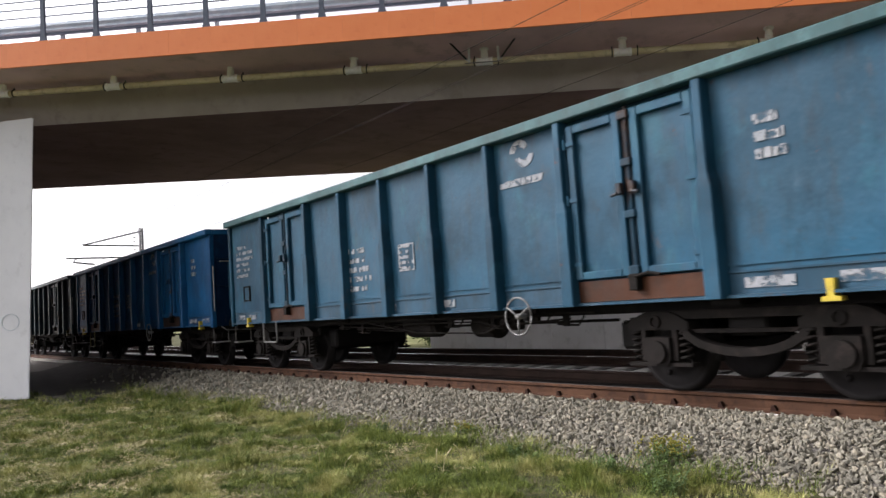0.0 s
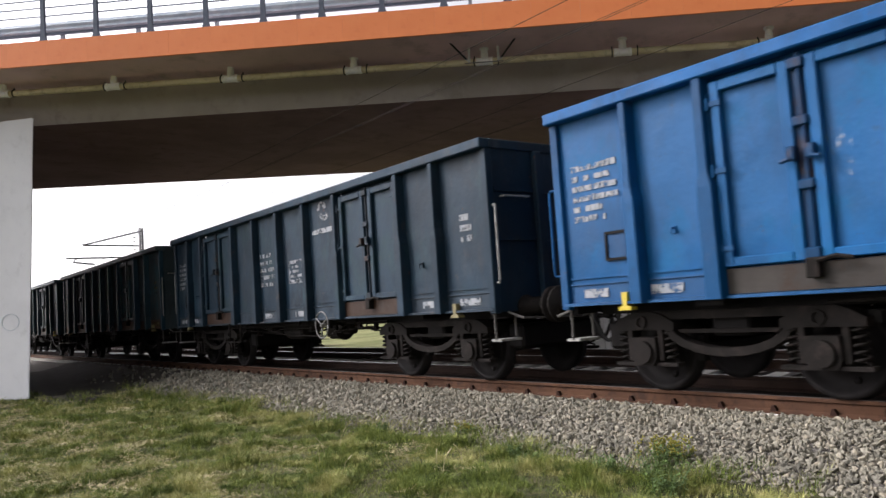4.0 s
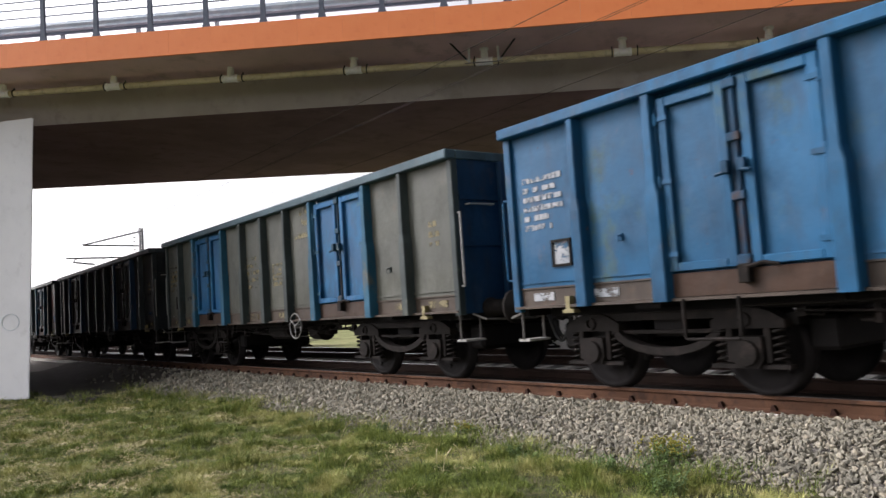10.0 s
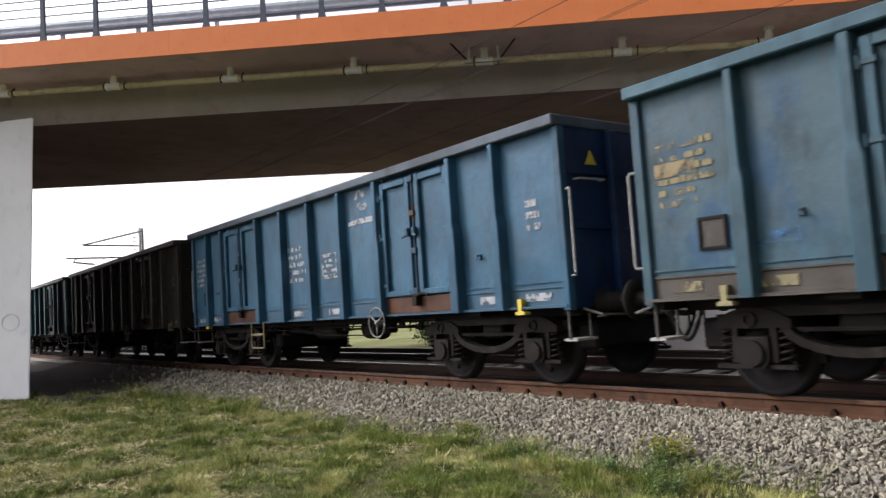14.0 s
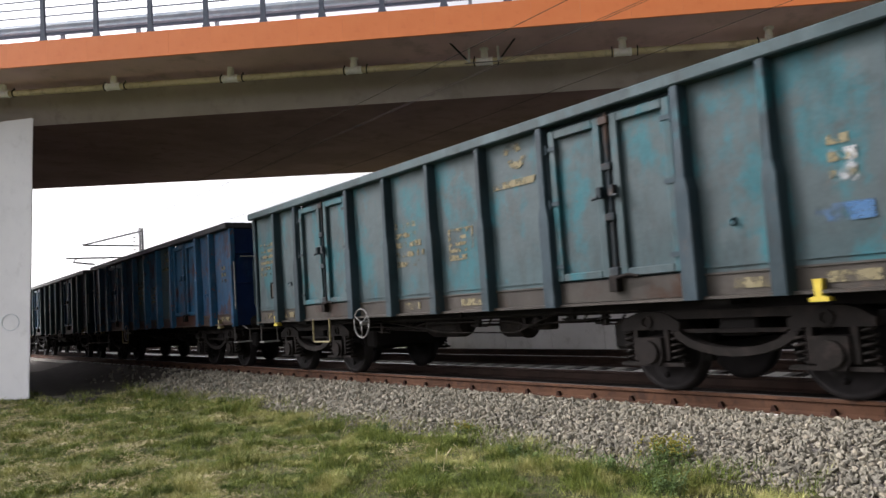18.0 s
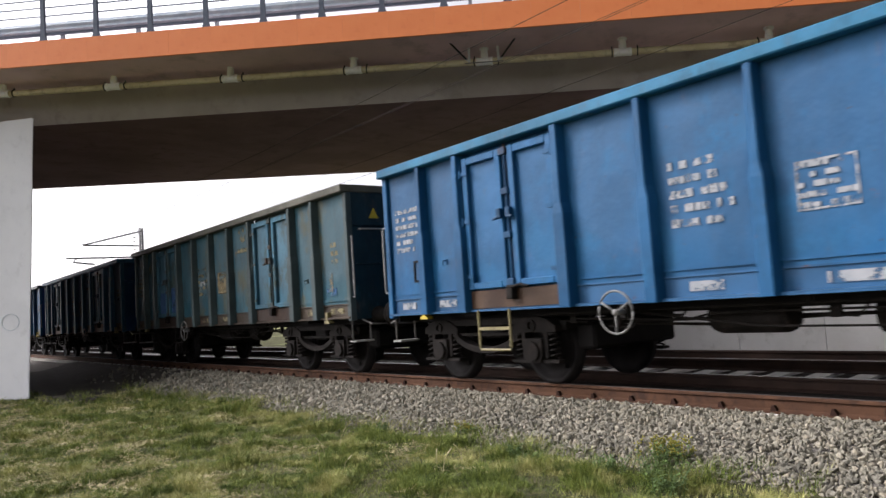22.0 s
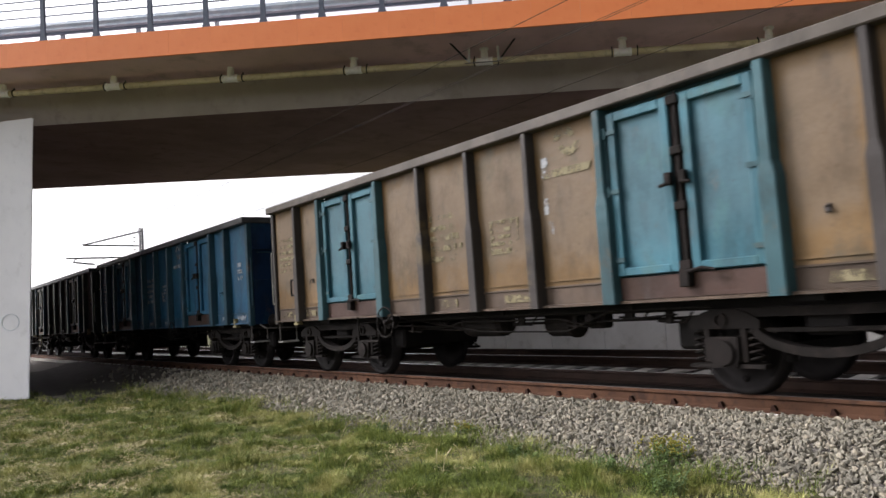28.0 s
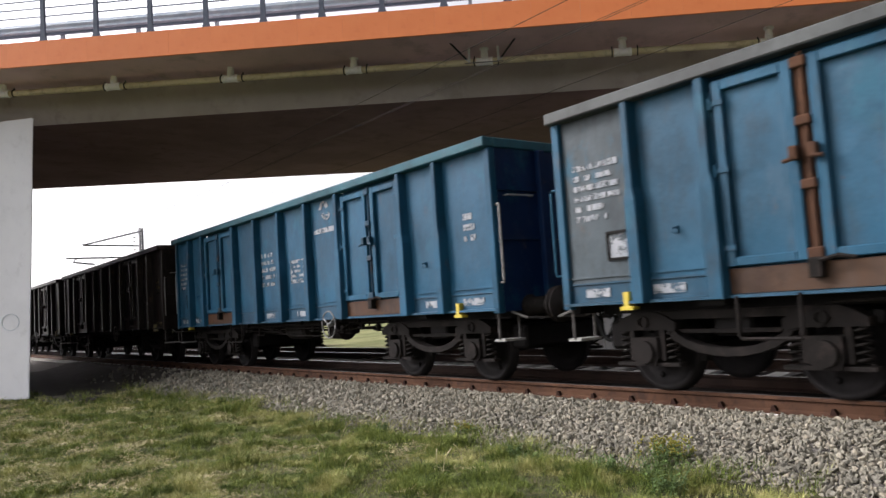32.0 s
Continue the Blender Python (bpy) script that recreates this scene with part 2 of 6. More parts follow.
M_GRASS = grass_material()
M_LEAF = surface("weed_leaf", (0.06, 0.105, 0.025), (0.10, 0.15, 0.04), 6, 0.65, bump_s=0.0, island=0.35)
M_FLOWER = surface("yellow_weed_flower", (0.20, 0.19, 0.04), (0.27, 0.24, 0.05), 6, 0.7, bump_s=0.0, island=0.3)
M_HAY = surface("pale_hay", (0.306, 0.267, 0.140), (0.461, 0.403, 0.230), 2.0, 0.8, bump_s=0.0, island=0.35)
M_STALK = surface("dry_straw_stalk", (0.42, 0.37, 0.22), (0.52, 0.47, 0.3), 9, 0.8, bump_s=0.0)
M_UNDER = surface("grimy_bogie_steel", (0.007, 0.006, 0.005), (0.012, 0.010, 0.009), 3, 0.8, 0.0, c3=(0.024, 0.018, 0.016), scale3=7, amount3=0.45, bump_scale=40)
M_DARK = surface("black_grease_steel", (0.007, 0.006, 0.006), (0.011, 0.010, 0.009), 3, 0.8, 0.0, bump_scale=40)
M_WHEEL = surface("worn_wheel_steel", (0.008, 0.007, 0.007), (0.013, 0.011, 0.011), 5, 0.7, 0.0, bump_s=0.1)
M_TREAD = surface("bright_wheel_tread", (0.40, 0.39, 0.38), (0.5, 0.49, 0.47), 5, 0.3, 0.9, bump_s=0.0)
M_YELLOW = surface("yellow_paint", (0.432, 0.324, 0.018), (0.468, 0.360, 0.036), 9, 0.5, c3=(0.180, 0.120, 0.030), scale3=20, amount3=0.3, bump_s=0.1)
M_PALEYEL = surface("pale_yellow_paint", (0.170, 0.143, 0.061), (0.204, 0.177, 0.085), 9, 0.6, c3=(0.102, 0.075, 0.041), scale3=14, amount3=0.4, bump_s=0.1)
M_HANDRAIL = surface("pale_grey_handrail", (0.234, 0.230, 0.221), (0.289, 0.285, 0.272), 9, 0.5, c3=(0.128, 0.106, 0.085), scale3=14, amount3=0.4, bump_s=0.1)
M_WHITE = worn_mark("white_marking", (0.266, 0.285, 0.304), (0.342, 0.351, 0.361), 0.72, 8.0, 0.85)
M_FADED = worn_mark("faded_yellow_marking", (0.19, 0.165, 0.095), (0.23, 0.20, 0.12), 0.62, 6.0, 0.8)
M_WARN = surface("warning_yellow", (0.450, 0.330, 0.012), (0.480, 0.360, 0.024), 9, 0.5, bump_s=0.0)
M_INNER = surface("rusty_wagon_inside", (0.054, 0.030, 0.021), (0.078, 0.045, 0.030), 2, 0.85)
M_STEP = surface("dull_step_steel", (0.07, 0.066, 0.062), (0.11, 0.104, 0.098), 6, 0.7, c3=(0.05, 0.04, 0.032), scale3=14, amount3=0.4, bump_s=0.1)

# ---------------------------------------------------------------- mesh helpers


def mesh_of(bm, name, smooth=False):
    me = bpy.data.meshes.new(name)
    bmesh.ops.recalc_face_normals(bm, faces=bm.faces)
    bm.to_mesh(me)
    bm.free()
    if smooth:
        for f in me.polygons:
            f.use_smooth = True
    return me


def part(name, bm, material, parent=None, label="", smooth=False):
    """One mesh object, under a thing or a part if a parent is given."""
    me = bm if isinstance(bm, bpy.types.Mesh) else mesh_of(bm, name, smooth)
    if not me.materials:
        me.materials.append(material)
    ob = new(name, me)
    if parent:
        ob.parent = parent
    if label:
        ob["label"] = label
    return ob


def thing(name, label, category, group="", m=None, kind=""):
    ob = new(name)
    ob.empty_display_size = 0.2
    if m is not None:
        ob.matrix_world = m
    return tagged(ob, label, category, group, kind)


def box(bm, x0, x1, y0, y1, z0, z1, bevel=0.0):
    vs = [bm.verts.new((x, y, z)) for x in (x0, x1) for y in (y0, y1) for z in (z0, z1)]
    fs = [bm.faces.new([vs[i] for i in f]) for f in ((0, 1, 3, 2), (4, 6, 7, 5), (0, 4, 5, 1), (2, 3, 7, 6), (0, 2, 6, 4), (1, 5, 7, 3))]
    if bevel:
        es = {e for f in fs for e in f.edges}
        bmesh.ops.bevel(bm, geom=list(es), offset=bevel, segments=1, affect="EDGES")


def prism(bm, pts, a0, a1, axis="y"):
    """Extrude a 2D outline: axis y takes (x, z) points, x takes (y, z), z takes (x, y)."""
    def at(p, a):
        return {"y": (p[0], a, p[1]), "x": (a, p[0], p[1]), "z": (p[0], p[1], a)}[axis]
    lo = [bm.verts.new(at(p, a0)) for p in pts]
    hi = [bm.verts.new(at(p, a1)) for p in pts]
    k = len(pts)
    bm.faces.new(lo)
    bm.faces.new(hi)
    for i in range(k):
        bm.faces.new((lo[i], lo[(i + 1) % k], hi[(i + 1) % k], hi[i]))


def tube(bm, path, r, seg=8):
    """A round bar along a path of points."""
    rings = []
    path = [Vector(p) for p in path]
    for i, p in enumerate(path):
        d = (path[min(i + 1, len(path) - 1)] - path[max(i - 1, 0)]).normalized()
        a = d.orthogonal().normalized() if abs(d.z) > 0.9 else d.cross(Vector((0, 0, 1))).normalized()
        b = d.cross(a)
        rings.append([bm.verts.new(p + r * (math.cos(2 * math.pi * j / seg) * a + math.sin(2 * math.pi * j / seg) * b)) for j in range(seg)])
    for u, v in zip(rings, rings[1:]):
        for j in range(seg):
            bm.faces.new((u[j], u[(j + 1) % seg], v[(j + 1) % seg], v[j]))
    bm.faces.new(rings[0])
    bm.faces.new(rings[-1])


def lathe(bm, profile, centre, axis="y", seg=24):
    """Turn (radius, along) pairs round an axis."""
    cx, cy, cz = centre
    rings = []
    for r, a in profile:
        ring = []
        for j in range(seg):
            c, s = r * math.cos(2 * math.pi * j / seg), r * math.sin(2 * math.pi * j / seg)
            ring.append(bm.verts.new({"y": (cx + c, cy + a, cz + s), "x": (cx + a, cy + c, cz + s), "z": (cx + c, cy + s, cz + a)}[axis]))
        rings.append(ring)
    for u, v in zip(rings, rings[1:]):
        for j in range(seg):
            bm.faces.new((u[j], u[(j + 1) % seg], v[(j + 1) % seg], v[j]))
    bm.faces.new(rings[0])
    bm.faces.new(rings[-1])


def bm_box(*a, bevel=0.0):
    bm = bmesh.new()
    box(bm, *a, bevel=bevel)
    return bm

# ---------------------------------------------------------------- ground, track bed, rails
TRACK = 8.09          # centre line of the near track; rail heads at z = 0
TRACK2 = 11.59
GRASS_Z = -0.45


def turf_height(x, y):
    return GRASS_Z + 0.05 * noise.noise((x * 0.35, y * 0.35, 0)) + 0.02 * noise.noise((x * 1.6, y * 1.6, 4))


def axis_steps(*spans):
    out = []
    for a, b, k in spans:
        out += [a + (b - a) * i / k for i in range(k)]
    return out + [spans[-1][1]]


def build_ground():
    xs = axis_steps((-2500, -200, 8), (-200, -30, 20), (-30, 3, 110), (3, 60, 12), (60, 2500, 8))
    ys = axis_steps((-2500, -60, 8), (-60, -1, 15), (-1, 7, 40), (7, 40, 22), (40, 2500, 12))
    verts = [(x, y, turf_height(x, y) if -31 < x < 5 and y < 7.5 else GRASS_Z + (0.12 if 14 < y < 60 else 0)) for y in ys for x in xs]
    w = len(xs)
    faces = [(j * w + i, j * w + i + 1, (j + 1) * w + i + 1, (j + 1) * w + i) for j in range(len(ys) - 1) for i in range(w - 1)]
    me = bpy.data.meshes.new("ground")
    me.from_pydata(verts, [], faces)
    me.materials.append(M_GROUND)
    me.materials.append(M_MEADOW)
    # far turf takes a brighter sunlit tone, cut along a sight line from the camera
    for f in me.polygons:
        f.material_index = 1 if f.center.y > 15.0 and f.center.y > -0.50 * f.center.x else 0
    tagged(new("ground", me), "mown grass ground with straw and bare patches", "ground", kind="structure")


build_ground()


def edge_line(x):
    """Where the ballast slope meets the grass, along the track."""
    return 5.35 + 0.22 * noise.noise((x * 0.45, 3.3, 0)) + 0.10 * noise.noise((x * 1.7, 8.3, 0))


def bed_height(x, y):
    """Top of the ballast across the near slope."""
    e = edge_line(x)
    if y <= e:
        return GRASS_Z - 0.06
    return GRASS_Z - 0.06 + min(1.0, (y - e) / (6.55 - e)) * 0.275


def build_bed():
    xs = axis_steps((-400, -40, 30), (-40, 4, 88), (4, 200, 20))
    rows = []
    for x in xs:
        e = edge_line(x)
        rows.append([(x, e - 0.15, GRASS_Z - 0.1), (x, e, GRASS_Z - 0.06), (x, (e + 6.55) / 2, GRASS_Z + 0.07), (x, 6.55, -0.235), (x, 7.2, -0.2), (x, 7.44, -0.165), (x, 8.09, -0.158), (x, 8.74, -0.165), (x, 8.98, -0.205), (x, 9.4, -0.215),
                     (x, 9.8, -0.27), (x, 10.2, -0.25), (x, 10.55, -0.215), (x, 12.9, -0.2), (x, 13.3, -0.22), (x, 14.3, -0.5)])
    k = len(rows[0])
    verts = [v for r in rows for v in r]
    faces = [(i * k + j, (i + 1) * k + j, (i + 1) * k + j + 1, i * k + j + 1) for i in range(len(rows) - 1) for j in range(k - 1)]
    me = bpy.data.meshes.new("ballast_bed")
    me.from_pydata(verts, [], faces)
    me.materials.append(M_BED)
    me.materials.append(M_TRACKBED)
    # bed is much darker from the near rail across both tracks
    for i, f in enumerate(me.polygons):
        f.material_index = 1 if i % (k - 1) >= 4 else 0
    return tagged(new("ballast_bed", me), "raised railway bed of grey crushed stone", "ballast", kind="structure")


BED = build_bed()


def rail_profile():
    half = [(-0.0, 0.0), (0.030, 0.0), (0.036, -0.012), (0.036, -0.035), (0.010, -0.052), (0.009, -0.135), (0.030, -0.150), (0.072, -0.160), (0.072, -0.172)]
    return half, [(-x, z) for x, z in half[::-1]]


def build_rail(y, name, steel):
    half, other = rail_profile()
    pts = [(y + a, z) for a, z in half] + [(y + a, z) for a, z in other[:-1]]
    bm = bmesh.new()
    xs = axis_steps((-400, -40, 6), (-40, 10, 10), (10, 200, 4))
    rings = [[bm.verts.new((x, p[0], p[1])) for p in pts] for x in xs]
    for u, v in zip(rings, rings[1:]):
        for j in range(len(pts)):
            bm.faces.new((u[j], u[(j + 1) % len(pts)], v[(j + 1) % len(pts)], v[j]))
    rail = tagged(part(name, bm, steel), "rusty steel rail on concrete sleepers", "rail", "rails", "structure")
    top = bmesh.new()
    box(top, -400, 200, y - 0.027, y + 0.027, -0.002, 0.0015)
    part("running_surface", top, M_RAIL_HEAD if steel == M_RAIL_RUST else M_RAIL_SHINE, rail, "worn shiny running surface")
    return rail


# nearest rail is rusty, the other three darker
RAILS = [build_rail(c + s * 0.7535, "rail", M_RAIL_RUST if (c, s) == (TRACK, -1) else M_RAIL_DARK) for c in (TRACK, TRACK2) for s in (-1, 1)]


def build_sleepers():
    prof = [(-1.3, -0.33), (-0.93, -0.27), (-0.835, -0.176), (-0.6, -0.174), (-0.35, -0.2), (0.35, -0.2), (0.6, -0.174), (0.835, -0.172), (1.24, -0.176), (1.3, -0.22), (1.3, -0.38), (-1.3, -0.38)]
    bare = [(-1.3, -0.24), (-1.24, -0.20), (-0.835, -0.172)] + prof[3:]
    n_near = range(-58, 3)
    for c, shape in ((TRACK, prof), (TRACK2, bare)):
        bm = bmesh.new()
        prism(bm, shape, -0.13, 0.13, "x")
        me = mesh_of(bm, "sleeper")
        me.materials.append(M_SLEEPER)
        for i in n_near:
            ob = new("sleeper", me)
            ob.parent = BED
            ob.location = (-0.05 + 0.6 * i, c, 0.0)
    far = bmesh.new()
    for c in (TRACK, TRACK2):
        for i in list(range(-200, -58)) + list(range(3, 60)):
            box(far, -0.18 + 0.6 * i, 0.08 + 0.6 * i, c - 1.3, c + 1.3, -0.34, -0.172)
    tagged(part("sleeper_row", far, M_SLEEPER, BED, "far concrete sleepers"), kind="stuff")
    clip = bmesh.new()
    prism(clip, [(-0.045, -0.174), (0.045, -0.174), (0.034, -0.135), (0.012, -0.095), (-0.012, -0.095), (-0.03, -0.15)], -0.11, -0.066, "y")
    cm = mesh_of(clip, "rail_clip")
    cm.materials.append(M_CLIP)
    for i in range(-45, 2):
        ob = new("rail_clip", cm)
        ob.parent = RAILS[0]
        ob.location = (-0.05 + 0.6 * i, TRACK - 0.7535 + 0.055, 0.0)


build_sleepers()

# ---------------------------------------------------------------- bridge
BR_O = Vector((-16.91, 8.58, 0.0))
BR_U = Vector((math.cos(0.7573), math.sin(0.7573), 0.0))
BR_N = Vector((BR_U.y, -BR_U.x, 0.0))
GRADE = -0.0448


def bridge_at(s, n, z):
    """A place on the bridge: along it, across it towards the near parapet, and height at the origin's section."""
    p = BR_O + BR_U * s + BR_N * n
    return (p.x, p.y, z + GRADE * s)


def bridge_sweep(pts, s0, s1):
    bm = bmesh.new()
    a = [bm.verts.new(bridge_at(s0, n, z)) for n, z in pts]
    b = [bm.verts.new(bridge_at(s1, n, z)) for n, z in pts]
    k = len(pts)
    bm.faces.new(a)
    bm.faces.new(b)
    for i in range(k):
        bm.faces.new((a[i], a[(i + 1) % k], b[(i + 1) % k], b[i]))
    return bm


def bridge_bar(s0, n0, z0, s1, n1, z1, r, seg=8):
    bm = bmesh.new()
    tube(bm, [bridge_at(s0, n0, z0), bridge_at(s1, n1, z1)], r, seg)
    return bm


def build_bridge():
    br = thing("road_bridge", "concrete road bridge with bright orange cornice over the railway", "bridge")
    girder = part("box_girder", bridge_sweep([(0.0, 6.22), (0.32, 6.95), (-0.6, 7.2), (-9.6, 7.2), (-10.5, 6.95), (-10.15, 6.335)], -28, 34), M_SHADED_CONC, br, "grey-brown concrete girder")
    girder.data.materials.append(M_WEB_LIT)
    # web faces take the lit tone, the flat bottom the shaded one
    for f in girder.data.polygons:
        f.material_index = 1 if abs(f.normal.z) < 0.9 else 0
    part("deck_slab", bridge_sweep([(2.30, 7.13), (2.30, 7.52), (-12.6, 7.52), (-12.6, 7.13), (-10.5, 6.95), (-9.6, 7.21), (-0.6, 7.21), (0.32, 6.955)], -28, 34), M_CONC, br, "concrete deck slab")
    part("cornice", bridge_sweep([(2.30, 7.40), (2.36, 7.40), (2.36, 7.53), (1.9, 7.57), (1.9, 7.525), (2.30, 7.525)], -28, 34), M_CONC, br, "concrete kerb beam")
    pm = bmesh.new()
    box(pm, 0.0008, 0.9992, -0.03, 0.03, 0.0, 0.57)
    pme = mesh_of(pm, "cornice_panel")
    pme.materials.append(M_ORANGE)
    for i in range(-28, 34):
        ob = new("cornice_panel", pme)
        ob.parent = br
        ob.matrix_basis = Matrix.LocRotScale(bridge_at(i + 0.03, 2.39, 6.972), Euler((0, math.atan(-GRADE), math.atan2(BR_U.y, BR_U.x))), None)
    part("far_cornice", bridge_sweep([(-12.6, 6.97), (-12.66, 6.97), (-12.66, 7.54), (-12.6, 7.54)], -28, 34), M_ORANGE, br, "orange cornice")
    # railing
    post = bmesh.new()
    prism(post, [(-0.095, 0.0), (0.095, 0.0), (0.09, 0.10), (0.052, 0.24), (0.045, 1.28), (-0.045, 1.28), (-0.052, 0.24), (-0.09, 0.10)], -0.035, 0.035, "y")
    pome = mesh_of(post, "railing_post")
    pome.materials.append(M_RAILING)
    for i in range(-20, 26):
        ob = new("railing_post", pome)
        ob.parent = br
        m = Matrix.LocRotScale(bridge_at(0.1614 + 1.3523 * i, 2.12, 7.55), Euler((0, 0, math.atan2(BR_U.y, BR_U.x))), None)
        ob.matrix_basis = m
    for z, r in ((8.84, 0.035), (8.63, 0.016), (8.44, 0.016), (8.235, 0.016)):
        part("handrail" if r > 0.03 else "railing_bar", bridge_bar(-27, 2.12, z, 33, 2.12, z, r), M_RAILING, br)
    gn = 1.42
    part("guard_beam", bridge_sweep([(gn - 0.02, 8.045), (gn + 0.035, 8.045), (gn + 0.035, 8.11), (gn - 0.02, 8.11)], -27, 33), M_RAILING, br, "dark lower beam")
    part("guard_rail", bridge_sweep([(gn + a, z) for a, z in ((0.03, 8.12), (0.07, 8.15), (0.05, 8.21), (0.07, 8.28), (0.03, 8.36), (0.0, 8.36), (0.04, 8.28), (0.02, 8.21), (0.04, 8.15), (0.0, 8.12))], -27, 33), M_GUARD, br, "galvanised steel guard rail")
    gp = bmesh.new()
    box(gp, -0.035, 0.035, -0.05, 0.05, 0.0, 0.74)
    gme = mesh_of(gp, "guard_post")
    gme.materials.append(M_GUARD)
    for i in range(-13, 16):
        ob = new("guard_post", gme)
        ob.parent = br
        ob.matrix_basis = Matrix.LocRotScale(bridge_at(2.0 * i + 0.7, 1.34, 7.52), Euler((0, 0, math.atan2(BR_U.y, BR_U.x))), None)
    return br


BRIDGE = build_bridge()


def build_drain():
    d = thing("drain_pipe", "cream plastic drain pipe with white tees slung under the bridge deck", "pipe")
    zc, nc = 6.757, 1.08
    sag = lambda q: zc - 0.0045 * q
    lens = [(-22.11 + 3.02 * i, -19.42 + 3.02 * i) for i in range(17)]
    for a, b in lens:
        part("pipe_length", bridge_bar(a, nc, sag(a), b, nc, sag(b), 0.075, 12), M_PIPE, d)
    tee = bmesh.new()
    tube(tee, [(-0.17, 0, 0), (0.17, 0, 0)], 0.086, 14)
    tube(tee, [(-0.19, 0, 0), (-0.14, 0, 0)], 0.096, 14)
    tube(tee, [(0.14, 0, 0), (0.19, 0, 0)], 0.096, 14)
    lathe(tee, [(0.085, 0.0), (0.085, 0.15), (0.075, 0.19), (0.075, 0.24), (0.105, 0.25), (0.105, 0.36), (0.08, 0.37)], (0, 0, 0.02), "z", 14)
    tm = mesh_of(tee, "tee_fitting")
    tm.materials.append(M_FITTING)
    col = bmesh.new()
    lathe(col, [(0.06, 0.0), (0.06, 0.16)], (0, 0, 0.36), "z", 12)
    cm = mesh_of(col, "outlet")
    cm.materials.append(M_BLACK)
    strap = bmesh.new()
    for a in (-0.24, 0.30):
        tube(strap, [(a, 0, 0), (a + 0.025, 0, 0)], 0.092, 14)
        box(strap, a, a + 0.025, -0.012, 0.012, 0.09, 0.13)
    sm = mesh_of(strap, "pipe_collar")
    sm.materials.append(M_BLACK)
    for i in range(-8, 10):
        s = -1.14 + 3.02 * i
        for nm, me in (("tee_fitting", tm), ("outlet", cm), ("pipe_collar", sm)):
            ob = new(nm, me)
            ob.parent = d
            ob.matrix_basis = Matrix.LocRotScale(bridge_at(s, nc, sag(s)), Euler((0, math.atan(-GRADE), math.atan2(BR_U.y, BR_U.x))), None)
            if nm == "tee_fitting":
                ob["label"] = "white plastic tee"


build_drain()


def build_wire_support():
    h = thing("catenary_bracket", "steel bracket with two grey insulators under the bridge", "bracket")
    for s, d in ((4.60, -1), (5.24, 1)):
        bm = bmesh.new()
        lathe(bm, [(0.02, -0.15)] + [(0.034 if i % 2 else 0.02, -0.13 + 0.035 * i) for i in range(8)] + [(0.02, 0.17)], bridge_at(s, 1.4, 6.79), "z", 10)
        part("insulator", bm, M_INSUL, h, "pale ribbed insulator")
        part("bracket_arm", bridge_bar(s + d * 0.06, 1.4, 6.70, s + d * 0.42, 1.5, 7.1, 0.022), M_BLACK, h)
        part("hook", bridge_bar(s, 1.4, 6.65, s + d * 0.09, 1.4, 6.71, 0.016), M_INSUL, h)
    part("cross_bar", bridge_bar(4.5, 1.4, 6.62, 5.35, 1.4, 6.62, 0.012), M_GALV, h)


build_wire_support()


def build_pier():
    """Wall pier along the track; its end is cut parallel to the bridge. Its unseen length is added to shade the
    wagons.
    """
    bm = bmesh.new()
    rings = []
    for y1, z in ((3.21, -0.6), (3.46, 6.47)):
        rings.append([bm.verts.new(p) for p in ((-20.9, y1, z), (-22.25, y1 - 1.2, z), (-44.0, y1 - 1.2, z), (-44.0, y1, z))])
    a, b = rings
    bm.faces.new(a)
    bm.faces.new(b)
    for i in range(4):
        bm.faces.new((a[i], a[(i + 1) % 4], b[(i + 1) % 4], b[i]))
    bmesh.ops.bevel(bm, geom=list(bm.edges), offset=0.03, segments=2, affect="EDGES")
    pier = tagged(part("bridge_pier", bm, M_PIER), "white painted concrete bridge pier standing in the grass", "pier")
    # unseen track face darkened to cut light bounced onto the wagons
    pier.data.materials.append(M_SHADED_CONC)
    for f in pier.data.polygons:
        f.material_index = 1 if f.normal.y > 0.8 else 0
    ring = bmesh.new()
    tube(ring, [(-20.9 + 0.747 * (-0.56 + 0.24 * math.cos(t)) - 0.003, 3.27 + 0.665 * (-0.56 + 0.24 * math.cos(t)) + 0.002, 1.42 + 0.2 * math.sin(t)) for t in [i * 2 * math.pi / 24 for i in range(25)]], 0.008, 5)
    part("graffiti_ring", ring, surface("pale_blue_spray", (0.55, 0.60, 0.64), (0.62, 0.66, 0.69), 5, 0.8, bump_s=0), pier, "faint grey-blue sprayed ring")


build_pier()


def build_far_wall():
    w = thing("wall_far", "pale concrete retaining wall beyond the second track", "wall", kind="structure")
    for i in range(17):
        x0 = -22.0 + 2.0 * i
        part("wall_panel", bm_box(x0 + 0.006, x0 + 1.994, 16.0, 16.3, -0.6, 2.3, bevel=0.008), M_WALL, w)
    part("coping", bm_box(-22.03, 12.03, 15.94, 16.36, 2.3, 2.45), M_CONC, w, "grey concrete coping")


build_far_wall()


